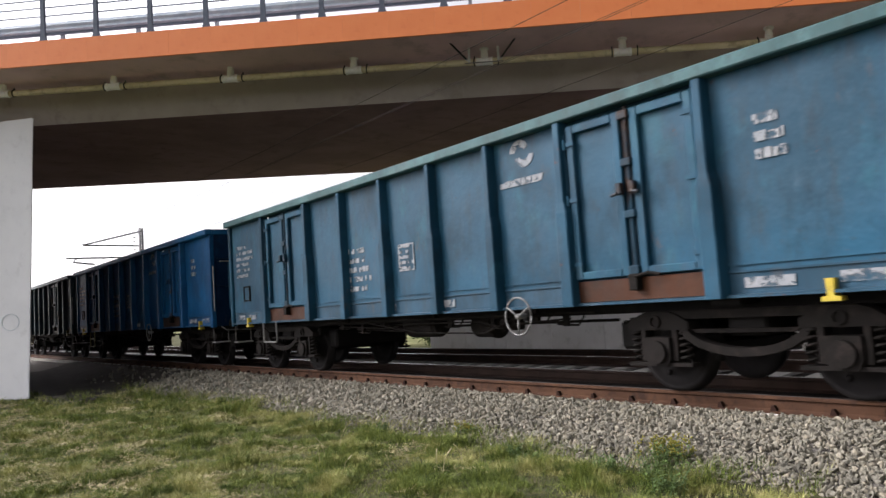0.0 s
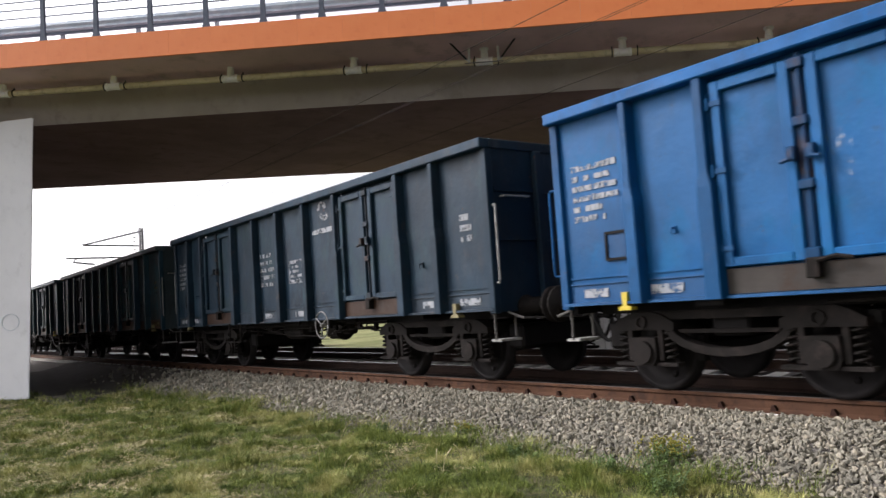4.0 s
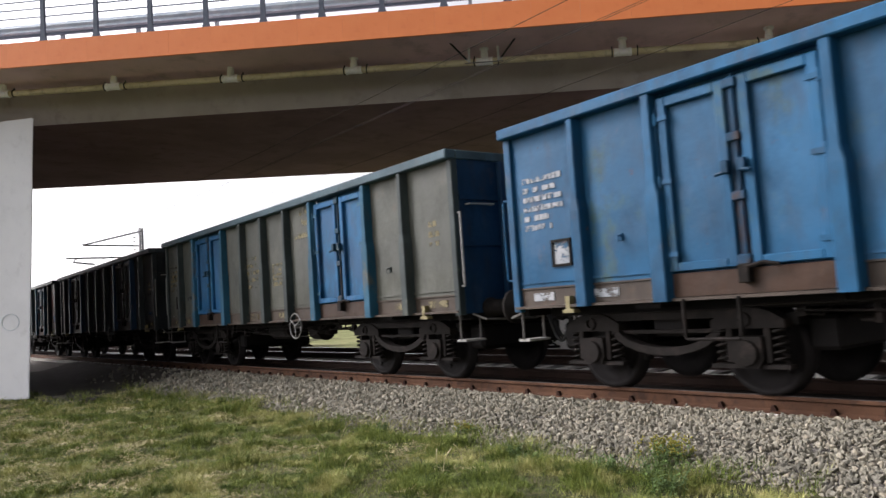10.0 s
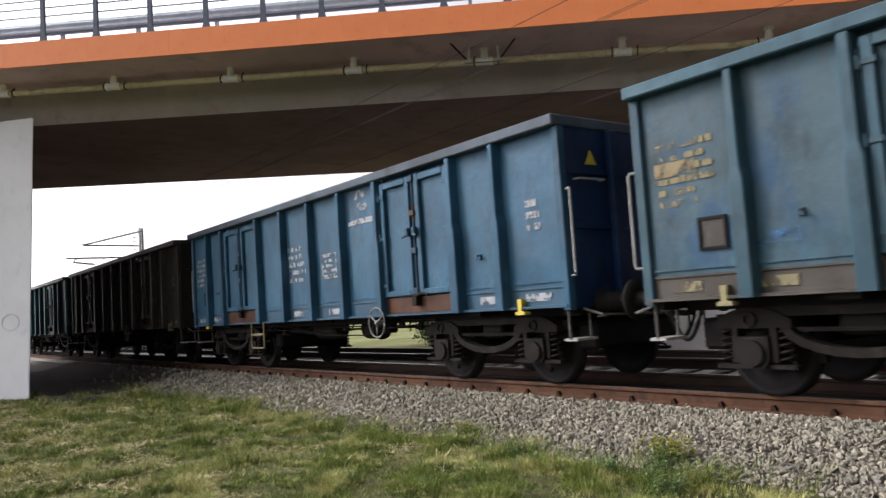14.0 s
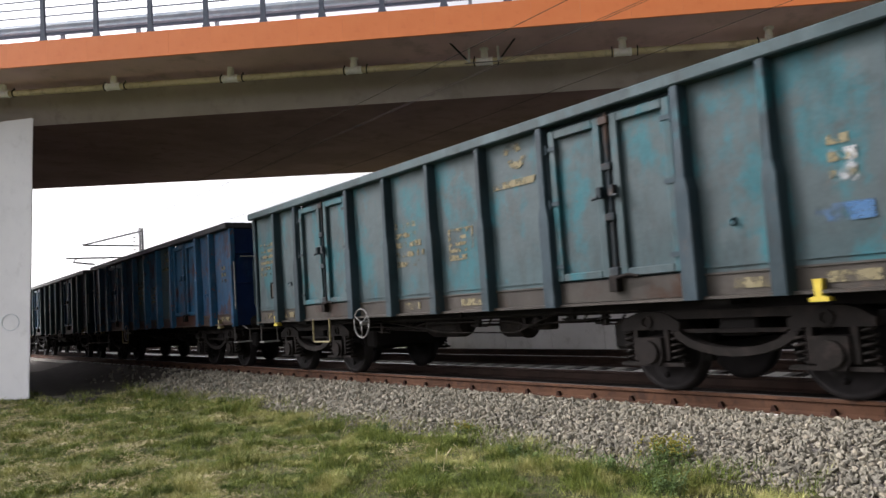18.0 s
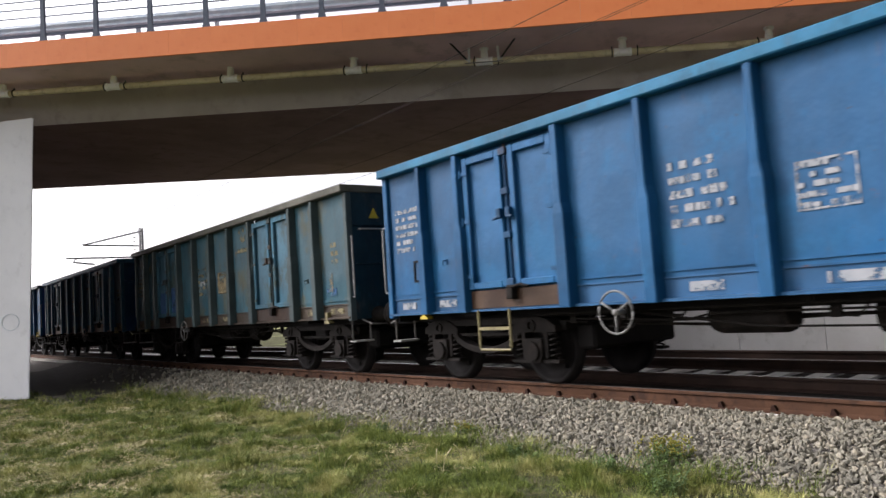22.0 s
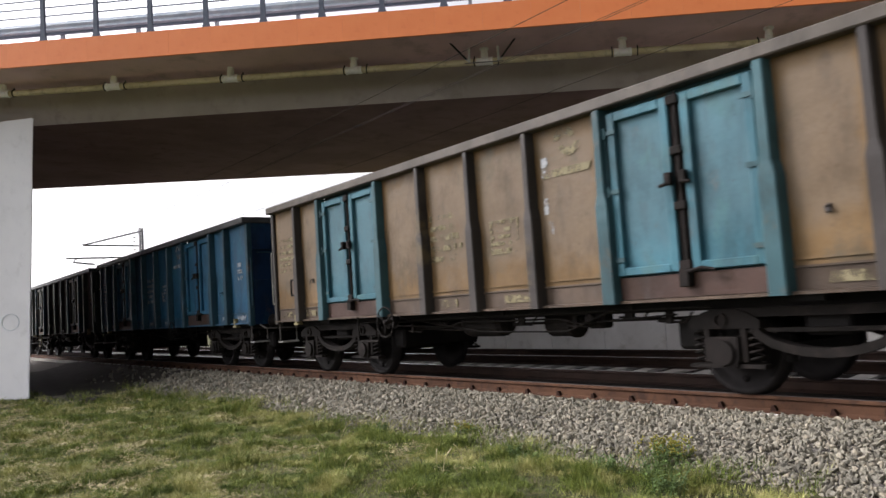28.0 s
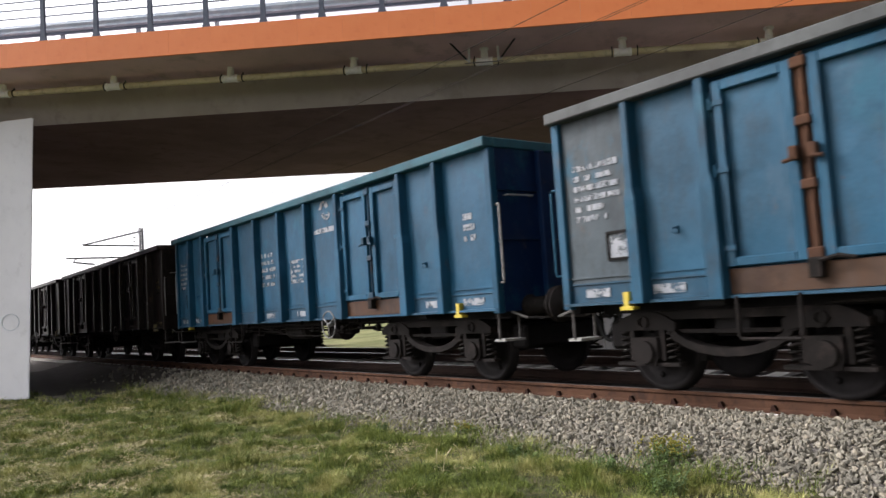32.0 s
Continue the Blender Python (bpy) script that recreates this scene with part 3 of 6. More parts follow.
# ---------------------------------------------------------------- overhead line


def build_overhead():
    """Contact and messenger wires of both tracks, drawn down to pass under the bridge."""
    for c in (TRACK, TRACK2):
        up = 0.0 if c == TRACK else 0.12
        low = [(-260, 5.6), (-118, 5.5), (-53, 5.2), (-28, 4.96), (-20, 4.9), (-6, 4.88), (60, 5.1)]
        high = [(-260, 7.0), (-118, 6.9), (-53, 6.3), (-30, 5.45), (-18, 5.3), (-7, 5.37), (60, 6.3)]
        for dy, path, nm in ((-0.03, low, "contact_wire"), (0.03, low, "contact_wire"), (0.0, high, "messenger_wire")):
            bm = bmesh.new()
            tube(bm, [(x, c + dy, z + up) for x, z in path], 0.0036 if nm == "contact_wire" else 0.0048, 5)
            tagged(part(nm, bm, M_WIRE), "thin dark overhead railway wire", "wire", "overhead line wires")


build_overhead()


def build_mast(x):
    m = thing("catenary_mast", "grey steel overhead line mast with bracket arms", "mast", "overhead line masts")
    bm = bmesh.new()
    box(bm, x - 0.16, x + 0.16, 14.93, 15.0, -0.5, 7.7)
    box(bm, x - 0.16, x + 0.16, 15.1, 15.17, -0.5, 7.7)
    for k in range(16):
        box(bm, x - 0.02, x + 0.02, 14.97, 15.13, 0.2 + 0.46 * k, 0.28 + 0.46 * k)
    part("mast_column", bm, M_GALV, m)
    for path in (((x, 14.9, 7.45), (x, 11.4, 6.55)), ((x, 14.9, 6.5), (x, 11.4, 6.55)), ((x, 14.9, 5.75), (x, 10.4, 5.7)), ((x, 11.0, 5.7), (x, 10.8, 5.45), (x, 12.1, 5.3))):
        bm = bmesh.new()
        tube(bm, path, 0.055, 6)
        part("bracket_arm", bm, M_GALV, m)
    bm = bmesh.new()
    for k in range(5):
        lathe(bm, [(0.05, 0.0), (0.11, 0.05), (0.05, 0.1)], (x, 14.6, 5.9 + 0.28 * k), "z", 8)
    part("insulator_stack", bm, M_INSUL, m)


for mx in (-53.0, -118.0):
    build_mast(mx)

# ---------------------------------------------------------------- wagons
TOP, SILL_T, SILL_B = 3.335, 1.27, 1.01
OUT = 1.517            # outermost half width
SKIN = 1.365           # outer face of the side sheets
HALF = {"A": 6.45, "B": 7.2, "C": 6.45, "D": 6.45, "E": 6.45}
POSTS = {
    "A": [0.0, 1.18, 2.12, 4.09, 5.28, 6.45, 7.62, 8.81, 10.78, 11.72, 12.9],
    "B": [0.0, 1.97, 3.9, 5.22, 6.54, 7.86, 9.18, 10.5, 12.43, 14.4],
    "D": [0.0, 1.25, 2.34, 4.25, 5.35, 6.45, 7.55, 8.65, 10.56, 11.65, 12.9],
    "E": [0.0, 1.08, 1.97, 3.91, 5.15, 6.45, 7.75, 8.99, 10.93, 11.82, 12.9],
    "C": [0.0, 1.16, 2.16, 3.18, 4.24, 5.33, 6.45, 7.53, 8.6, 9.65, 10.68, 11.7, 12.9],
}
DOORS = {"A": (2, 7), "B": (1, 7), "C": (), "D": (2, 7), "E": (2, 7)}
BOGIES = {"A": (-4.5, 4.5), "B": (-5.25, 5.25), "C": (-4.5, 4.5), "D": (-4.4, 4.4), "E": (-4.5, 4.5)}


def side_post_mesh(width):
    """Pressed top-hat post: narrow above, broader below a sloped shoulder."""
    bm = bmesh.new()
    w = width / 2
    yi, yo, yu = -SKIN + 0.02, -OUT + 0.012, -OUT + 0.004
    rows = [(SILL_B, w * 1.62, yu), (2.12, w * 1.58, yu), (2.25, w, yo), (TOP - 0.14, w * 0.92, yo + 0.006)]
    rings = [[bm.verts.new(c) for c in ((-ww - 0.02, yi, z), (-ww, y, z), (ww, y, z), (ww + 0.02, yi, z))] for z, ww, y in rows]
    bm.faces.new(rings[0])
    bm.faces.new(rings[-1])
    for u, v in zip(rings, rings[1:]):
        for j in range(4):
            k = (j + 1) % 4
            bm.faces.new((u[j], u[k], v[k], v[j]))
    bmesh.ops.recalc_face_normals(bm, faces=list(bm.faces))
    outer = [e for e in bm.edges if all(vv.co.y < -OUT + 0.05 for vv in e.verts) and abs(e.verts[0].co.z - e.verts[1].co.z) > 0.05]
    bmesh.ops.bevel(bm, geom=outer, offset=0.012, segments=1, affect="EDGES")
    return bm


def panel_mesh(x0, x1, seed):
    """A side sheet, slightly buckled, with a folded seam near the floor."""
    bm = bmesh.new()
    nx, nz = 5, 7
    grid = []
    for k in range(nz + 1):
        z = SILL_T + (TOP - 0.12 - SILL_T) * k / nz
        row = []
        for i in range(nx + 1):
            x = x0 + (x1 - x0) * i / nx
            d = 0.0 if i in (0, nx) or k in (0, nz) else 0.016 * noise.noise((x * 1.1 + seed, z * 1.2, seed * 2.0))
            row.append(bm.verts.new((x, -SKIN + d, z)))
        grid.append(row)
    for a, b in zip(grid, grid[1:]):
        for i in range(nx):
            bm.faces.new((a[i], a[i + 1], b[i + 1], b[i]))
    for f in bm.faces:
        f.smooth = True
    box(bm, x0, x1, -SKIN + 0.02, -SKIN + 0.06, SILL_T, TOP - 0.12)
    box(bm, x0, x1, -SKIN - 0.02, -SKIN + 0.01, SILL_T + 0.05, SILL_T + 0.075)
    return bm


def door_leaf_mesh(x0, x1):
    bm = bmesh.new()
    zb, zt = SILL_T + 0.04, TOP - 0.20
    fw = 0.105
    box(bm, x0, x1, -SKIN - 0.005, -SKIN + 0.05, zb, zt)
    for a in ((x0, x0 + fw, zb, zt), (x1 - fw, x1, zb, zt), (x0 + fw, x1 - fw, zb, zb + 0.09), (x0 + fw, x1 - fw, zt - fw, zt)):
        box(bm, a[0], a[1], -SKIN - 0.07, -SKIN - 0.004, a[2], a[3], bevel=0.010)
    return bm


def lock_mesh(xc):
    """Upright locking bars between the two leaves with their cams and handles."""
    bm = bmesh.new()
    tube(bm, [(xc + 0.02, -SKIN - 0.06, SILL_T - 0.05), (xc + 0.02, -SKIN - 0.06, TOP - 0.17)], 0.02, 8)
    for z, d in ((SILL_T + 0.1, 0.05), (1.98, 0.045), (2.55, 0.045), (TOP - 0.26, 0.05)):
        box(bm, xc - 0.07, xc + 0.075, -SKIN - 0.10, -SKIN - 0.03, z - d, z + d, bevel=0.012)
    box(bm, xc - 0.074, xc + 0.074, -SKIN - 0.03, -SKIN + 0.01, SILL_T, TOP - 0.2)
    return bm


def handle_mesh(xc, d):
    bm = bmesh.new()
    box(bm, xc + d * 0.09 - 0.04, xc + d * 0.09 + 0.04, -SKIN - 0.15, -SKIN - 0.08, 2.20, 2.33, bevel=0.01)
    tube(bm, [(xc + d * 0.09, -SKIN - 0.12, 2.26), (xc + d * 0.11, -SKIN - 0.15, 2.21), (xc + d * 0.18, -SKIN - 0.15, 2.2)], 0.02, 6)
    return bm


def hinge_mesh(x, d):
    """Hinge pin of a door leaf with its three knuckles."""
    bm = bmesh.new()
    tube(bm, [(x, -SKIN - 0.085, SILL_T + 0.12), (x, -SKIN - 0.085, TOP - 0.3)], 0.007, 5)
    for z in (SILL_T + 0.22, 2.25, TOP - 0.42):
        lathe(bm, [(0.02, -0.06), (0.022, -0.055), (0.022, 0.055), (0.02, 0.06)], (x, -SKIN - 0.085, z), "z", 8)
        a, b = sorted((x, x + d * 0.14))
        box(bm, a, b, -SKIN - 0.088, -SKIN - 0.066, z - 0.025, z + 0.025)
    return bm


def rope_hook_mesh(x):
    """Small welded rope hook on a side sheet."""
    bm = bmesh.new()
    y = -SKIN
    box(bm, x - 0.022, x + 0.022, y - 0.022, y + 0.005, 1.71, 1.79, bevel=0.005)
    tube(bm, [(x, y - 0.02, 1.77), (x, y - 0.075, 1.76), (x + 0.01, y - 0.085, 1.72), (x + 0.01, y - 0.07, 1.69)], 0.011, 6)
    return bm


def foot_latch_mesh(xc):
    bm = bmesh.new()
    box(bm, xc - 0.06, xc + 0.06, -SKIN - 0.13, -SKIN - 0.03, SILL_T - 0.12, SILL_T + 0.06, bevel=0.01)
    tube(bm, [(xc + 0.04, -SKIN - 0.12, SILL_T + 0.03), (xc + 0.22, -SKIN - 0.13, SILL_T + 0.06), (xc + 0.36, -SKIN - 0.12, SILL_T + 0.03)], 0.02, 6)
    return bm


def chord_mesh(h):
    """The stout rim round the top."""
    bm = bmesh.new()
    z0, z1 = TOP - 0.135, TOP
    for y0, y1 in ((-OUT, -SKIN + 0.03), (SKIN - 0.03, OUT)):
        box(bm, -h, h, y0, y1, z0, z1, bevel=0.015)
    for x0, x1 in ((-h, -h + 0.12), (h - 0.12, h)):
        box(bm, x0, x1, -SKIN + 0.03, SKIN - 0.03, z0, z1, bevel=0.015)
    return bm


def sill_mesh(h, side):
    """Side sill channel with its flanges."""
    bm = bmesh.new()
    s = side
    prof = [(SKIN - 0.04, SILL_T), (SKIN + 0.02, SILL_T), (SKIN + 0.02, SILL_T - 0.02), (SKIN, SILL_T - 0.025), (SKIN, SILL_B + 0.035), (SKIN + 0.07, SILL_B + 0.03), (SKIN + 0.07, SILL_B), (SKIN - 0.04, SILL_B)]
    prism(bm, [(s * a, z) for a, z in prof], -h + 0.05, h - 0.05, "x")
    return bm


def end_wall_mesh(x, s):
    bm = bmesh.new()
    a, b = sorted((x, x - s * 0.06))
    box(bm, a, b, -SKIN + 0.0, SKIN, SILL_B - 0.02, TOP - 0.13)
    return bm


def end_rib_mesh(x, s, z):
    bm = bmesh.new()
    c, d = sorted((x, x + s * 0.035))
    box(bm, c, d, -SKIN + 0.06, SKIN - 0.06, z, z + 0.06)
    return bm


def end_post_mesh(x, s, yy):
    bm = bmesh.new()
    c, d = sorted((x, x + s * 0.10))
    box(bm, c, d, yy - 0.07, yy + 0.07, SILL_B, TOP - 0.135, bevel=0.015)
    return bm


def corner_post_mesh(x, s, side):
    bm = bmesh.new()
    a, b = sorted((x + s * 0.02, x - s * 0.10))
    c, d = sorted((side * (SKIN + 0.055), side * (SKIN - 0.06)))
    box(bm, a, b, c, d, SILL_B - 0.04, TOP - 0.135, bevel=0.012)
    return bm


def grab_mesh(x, s, side):
    """Corner handrail on the end wall, and a short rung across."""
    bm = bmesh.new()
    y = side * (SKIN - 0.02)
    tube(bm, [(x, y, 2.42), (x + s * 0.10, y + side * 0.04, 2.42), (x + s * 0.11, y + side * 0.045, 2.38), (x + s * 0.11, y + side * 0.045, 1.42), (x + s * 0.10, y + side * 0.04, 1.38), (x, y, 1.38)], 0.016, 6)
    tube(bm, [(x, y - side * 0.16, 2.55), (x + s * 0.08, y - side * 0.16, 2.55), (x + s * 0.08, y - side * 0.62, 2.55), (x, y - side * 0.62, 2.55)], 0.014, 6)
    return bm


def under_step_mesh(x, s, side):
    """Shunter's step below the corner."""
    bm = bmesh.new()
    y = side * 1.36
    tube(bm, [(x - s * 0.1, y, 1.02), (x - s * 0.1, y, 0.62)], 0.016, 6)
    tube(bm, [(x - s * 0.1, y - side * 0.36, 1.02), (x - s * 0.1, y - side * 0.36, 0.62)], 0.016, 6)
    tube(bm, [(x, side * 1.2, 0.98), (x + s * 0.28, side * 1.2, 0.90), (x + s * 0.30, side * 0.75, 0.88), (x, side * 0.6, 0.98)], 0.016, 6)
    return bm


def step_tread_mesh(x, s, side):
    y = side * 1.36
    a, b = sorted((y, y - side * 0.36))
    return bm_box(x - s * 0.1 - 0.1, x - s * 0.1 + 0.1, a, b, 0.60, 0.63)


def buffer_mesh(x, s, y):
    bm = bmesh.new()
    prof = [(0.15, 0.0), (0.15, 0.04), (0.115, 0.06), (0.115, 0.30), (0.09, 0.31), (0.09, 0.50), (0.235, 0.52), (0.24, 0.545), (0.12, 0.57), (0.0, 0.572)]
    lathe(bm, [(r, s * a) for r, a in prof], (x, y, 1.05), "x", 20)
    return bm


def coupling_mesh(x, s):
    bm = bmesh.new()
    tube(bm, [(x, 0, 1.03), (x + s * 0.35, 0, 1.03), (x + s * 0.42, 0, 0.98)], 0.05, 8)
    tube(bm, [(x + s * 0.3, -0.07, 1.0), (x + s * 0.45, -0.07, 0.82), (x + s * 0.6, -0.07, 0.86)], 0.025, 6)
    tube(bm, [(x + s * 0.3, 0.07, 1.0), (x + s * 0.45, 0.07, 0.82), (x + s * 0.6, 0.07, 0.86)], 0.025, 6)
    return bm


def hose_mesh(x, s, y):
    bm = bmesh.new()
    pts = []
    for i in range(13):
        t = i / 12
        pts.append((x + s * 0.6 * t, y * (1 - 0.3 * t), 0.95 - 0.42 * math.sin(math.pi * min(1, t * 1.05)) + 0.0 * t))
    tube(bm, pts, 0.026, 7)
    return bm


def floor_mesh(h):
    bm = bmesh.new()
    box(bm, -h + 0.06, h - 0.06, -SKIN + 0.05, SKIN - 0.05, 1.20, 1.255)
    return bm


def frame_mesh(h, bog):
    """Centre sill, headstocks, bolsters and cross bearers."""
    bm = bmesh.new()
    box(bm, -h, h, -0.30, -0.22, 0.88, 1.2)
    box(bm, -h, h, 0.22, 0.30, 0.88, 1.2)
    for s in (-1, 1):
        a, b = sorted((s * h, s * (h - 0.14)))
        box(bm, a, b, -1.34, 1.34, 0.92, 1.2)
        box(bm, -h + 0.2, h - 0.2, s * 0.95 - 0.05, s * 0.95 + 0.05, 0.89, 1.2)
    for b in bog:
        box(bm, b - 0.16, b + 0.16, -1.33, 1.33, 0.95, 1.2)
    k = 5
    for i in range(k):
        x = bog[0] + 1.6 + (bog[1] - bog[0] - 3.2) * i / (k - 1)
        prism(bm, [(-1.35, 1.2), (1.35, 1.2), (1.35, 1.08), (0.4, 0.92), (-0.4, 0.92), (-1.35, 1.08)], x - 0.05, x + 0.05, "x")
    return bm


def brake_mesh(kind):
    bm = bmesh.new()
    if kind == "cylinder":
        lathe(bm, [(0.1, -0.30), (0.19, -0.28), (0.19, 0.1), (0.21, 0.11), (0.21, 0.16), (0.12, 0.2), (0.05, 0.32)], (0.9, -0.62, 0.80), "x", 18)
        box(bm, 0.7, 0.82, -0.7, -0.54, 0.8, 1.2)
    elif kind == "tank":
        lathe(bm, [(0.05, -0.5), (0.16, -0.44), (0.19, -0.36), (0.19, 0.36), (0.16, 0.44), (0.05, 0.5)], (-0.6, -0.75, 0.82), "x", 18)
        box(bm, -0.85, -0.80, -0.8, -0.7, 0.8, 1.2)
        box(bm, -0.4, -0.35, -0.8, -0.7, 0.8, 1.2)
    elif kind == "valve":
        box(bm, 1.5, 1.78, -0.95, -0.75, 0.72, 0.98, bevel=0.03)
        box(bm, 1.58, 1.66, -0.97, -0.9, 0.9, 1.1)
        lathe(bm, [(0.02, 0), (0.07, 0.02), (0.07, 0.1), (0.03, 0.14)], (1.64, -1.08, 0.84), "y", 10)
    else:
        tube(bm, [(-3.2, -0.5, 0.78), (3.2, -0.5, 0.8)], 0.022, 6)
        tube(bm, [(-3.2, -0.5, 0.78), (-1.0, -0.9, 0.74), (0.4, -0.62, 0.8)], 0.018, 6)
        tube(bm, [(-3.4, -1.15, 0.93), (3.4, -1.15, 0.93)], 0.016, 6)
        tube(bm, [(-1.8, -1.1, 0.9), (-0.3, -1.12, 0.72), (1.3, -1.1, 0.70), (2.0, -1.1, 0.92)], 0.012, 6)
        for x in (-2.4, 0.2, 2.4):
            box(bm, x - 0.02, x + 0.02, -1.18, -1.12, 0.92, 1.05)
        for x, z, d in ((-2.9, 0.80, 0.05), (-2.2, 0.72, 0.03), (-1.5, 0.84, 0.06), (0.35, 0.78, 0.05), (1.35, 0.74, 0.035), (2.2, 0.82, 0.06), (2.75, 0.76, 0.04)):
            box(bm, x - d, x + d, -1.0, -0.94, z, 1.2)
            tube(bm, [(x - 0.16, -0.97, z + 0.03), (x + 0.2, -0.97, z + 0.01), (x + 0.3, -0.97, z + 0.12)], 0.014, 5)
        tube(bm, [(-2.9, -1.05, 0.86), (-1.2, -1.05, 0.80), (-0.9, -1.05, 0.86), (1.1, -1.05, 0.86), (1.5, -1.05, 0.79), (2.9, -1.05, 0.86)], 0.013, 6)
    return bm


def handwheel_mesh(x):
    bm = bmesh.new()
    c = Vector((x, -OUT - 0.03, 0.925))
    tube(bm, [c + Vector((0.235 * math.cos(t), 0, 0.235 * math.sin(t))) for t in [i * 2 * math.pi / 24 for i in range(25)]], 0.013, 7)
    for k in range(3):
        t = 0.5 + k * 2 * math.pi / 3
        tube(bm, [c, c + Vector((0.23 * math.cos(t), 0, 0.23 * math.sin(t)))], 0.012, 6)
    lathe(bm, [(0.035, -0.02), (0.035, 0.05), (0.025, 0.2)], tuple(c), "y", 12)
    return bm


def wheel_bracket_mesh(x):
    bm = bmesh.new()
    tube(bm, [(x, -OUT + 0.1, 0.925), (x, -1.0, 0.925)], 0.025, 6)
    box(bm, x - 0.05, x + 0.05, -1.42, -1.36, 0.86, 1.03)
    return bm


def step_mesh(x0, x1, bars):
    bm = bmesh.new()
    y = -1.44
    z0 = 0.62 if bars == 1 else 0.50
    tube(bm, [(x0, y, 1.03), (x0, y, z0 + 0.03), (x0 + 0.02, y, z0), (x1 - 0.02, y, z0), (x1, y, z0 + 0.03), (x1, y, 1.03)], 0.018, 6)
    if bars > 1:
        box(bm, x0, x1, y - 0.02, y + 0.03, 0.76, 0.80)
    return bm


def jack_mesh(x, side):
    """Lifting point: a small yellow pad under the sill."""
    bm = bmesh.new()
    s = side
    a, b = sorted((s * (SKIN + 0.075), s * (SKIN - 0.03)))
    prism(bm, [(x - 0.04, SILL_B + 0.13), (x + 0.04, SILL_B + 0.13), (x + 0.03, SILL_B - 0.02), (x + 0.085, SILL_B - 0.035), (x + 0.085, SILL_B - 0.07), (x - 0.085, SILL_B - 0.07), (x - 0.085, SILL_B - 0.035), (x - 0.03, SILL_B - 0.02)], a, b, "y")
    return bm


def bogie_frame_mesh(side):
    """Side frame: upper beam, bowed lower strap, humped horn guides over the axle boxes."""
    bm = bmesh.new()
    s = side
    ya, yb = sorted((s * 0.98, s * 1.10))
    prism(bm, [(-0.98, 0.90), (0.98, 0.90), (0.94, 0.815), (0.62, 0.81), (-0.62, 0.81), (-0.94, 0.815)], ya, yb, "y")
    outer = [(0.74 * math.cos(math.pi * i / 12), 0.76 - 0.34 * math.sin(math.pi * i / 12)) for i in range(13)]
    inner = [(0.66 * math.cos(math.pi * i / 12), 0.78 - 0.275 * math.sin(math.pi * i / 12)) for i in range(13)]
    for i in range(12):
        prism(bm, [outer[i], outer[i + 1], inner[i + 1], inner[i]], ya - 0.02, yb + 0.02, "y")
    for d in (0.60, 0.52):
        prism(bm, [(-d, 0.70), (d, 0.70), (d - 0.06, 0.66), (-d + 0.06, 0.66)], ya + 0.02, yb - 0.02, "y")
    for x in (-1.0, 1.0):
        for d in (-0.205, 0.205):
            box(bm, x + d - 0.035, x + d + 0.035, ya - 0.02, yb + 0.02, 0.36, 0.76, bevel=0.008)
        prism(bm, [(x - 0.40, 0.70), (x + 0.40, 0.70), (x + 0.40, 0.78), (x + 0.26, 0.86), (x + 0.14, 0.90), (x - 0.14, 0.90), (x - 0.26, 0.86), (x - 0.40, 0.78)], ya - 0.03, yb + 0.03, "y")
        lathe(bm, [(0.075, 0.0), (0.075, s * 0.025), (0.05, s * 0.03), (0.05, s * 0.005)], (x - 0.02, s * 1.128, 0.79), "y", 12)
    return bm


def axle_box_mesh(x, side):
    bm = bmesh.new()
    s = side
    ya, yb = sorted((s * 0.97, s * 1.16))
    prism(bm, [(x - 0.16, 0.62), (x + 0.16, 0.62), (x + 0.17, 0.40), (x + 0.12, 0.31), (x - 0.12, 0.31), (x - 0.17, 0.40)], ya, yb, "y")
    lathe(bm, [(0.13, 0.0), (0.125, s * 0.045), (0.0, s * 0.05)], (x, s * 1.155, 0.46), "y", 16)
    a, b = sorted((s * 0.99, s * 1.13))
    box(bm, x - 0.42, x + 0.42, a, b, 0.305, 0.345)
    return bm


def spring_mesh(x, side):
    bm = bmesh.new()
    pts = [(x + 0.06 * math.cos(t), side * 1.06 + 0.06 * math.sin(t), 0.35 + 0.34 * t / (2 * math.pi * 5)) for t in [i * 2 * math.pi / 9 for i in range(46)]]
    tube(bm, pts, 0.015, 5)
    return bm


def bolster_mesh():
    bm = bmesh.new()
    box(bm, -0.22, 0.22, -1.0, 1.0, 0.62, 0.84, bevel=0.03)
    lathe(bm, [(0.2, 0.0), (0.2, 0.13)], (0, 0, 0.83), "z", 16)
    for x in (-1.42, 1.42):
        box(bm, x - 0.05, x + 0.05, -1.0, 1.0, 0.72, 0.84)
    for x in (-1.62, 1.62):
        box(bm, x - 0.16, x + 0.16, -0.82, 0.82, 0.46, 0.80, bevel=0.04)
    for x in (-0.52, 0.52):
        box(bm, x - 0.03, x + 0.03, -0.85, 0.85, 0.42, 0.52)
        for y in (-0.75, 0.75):
            box(bm, x - 0.03, x + 0.05, y - 0.05, y + 0.05, 0.34, 0.62)
    return bm


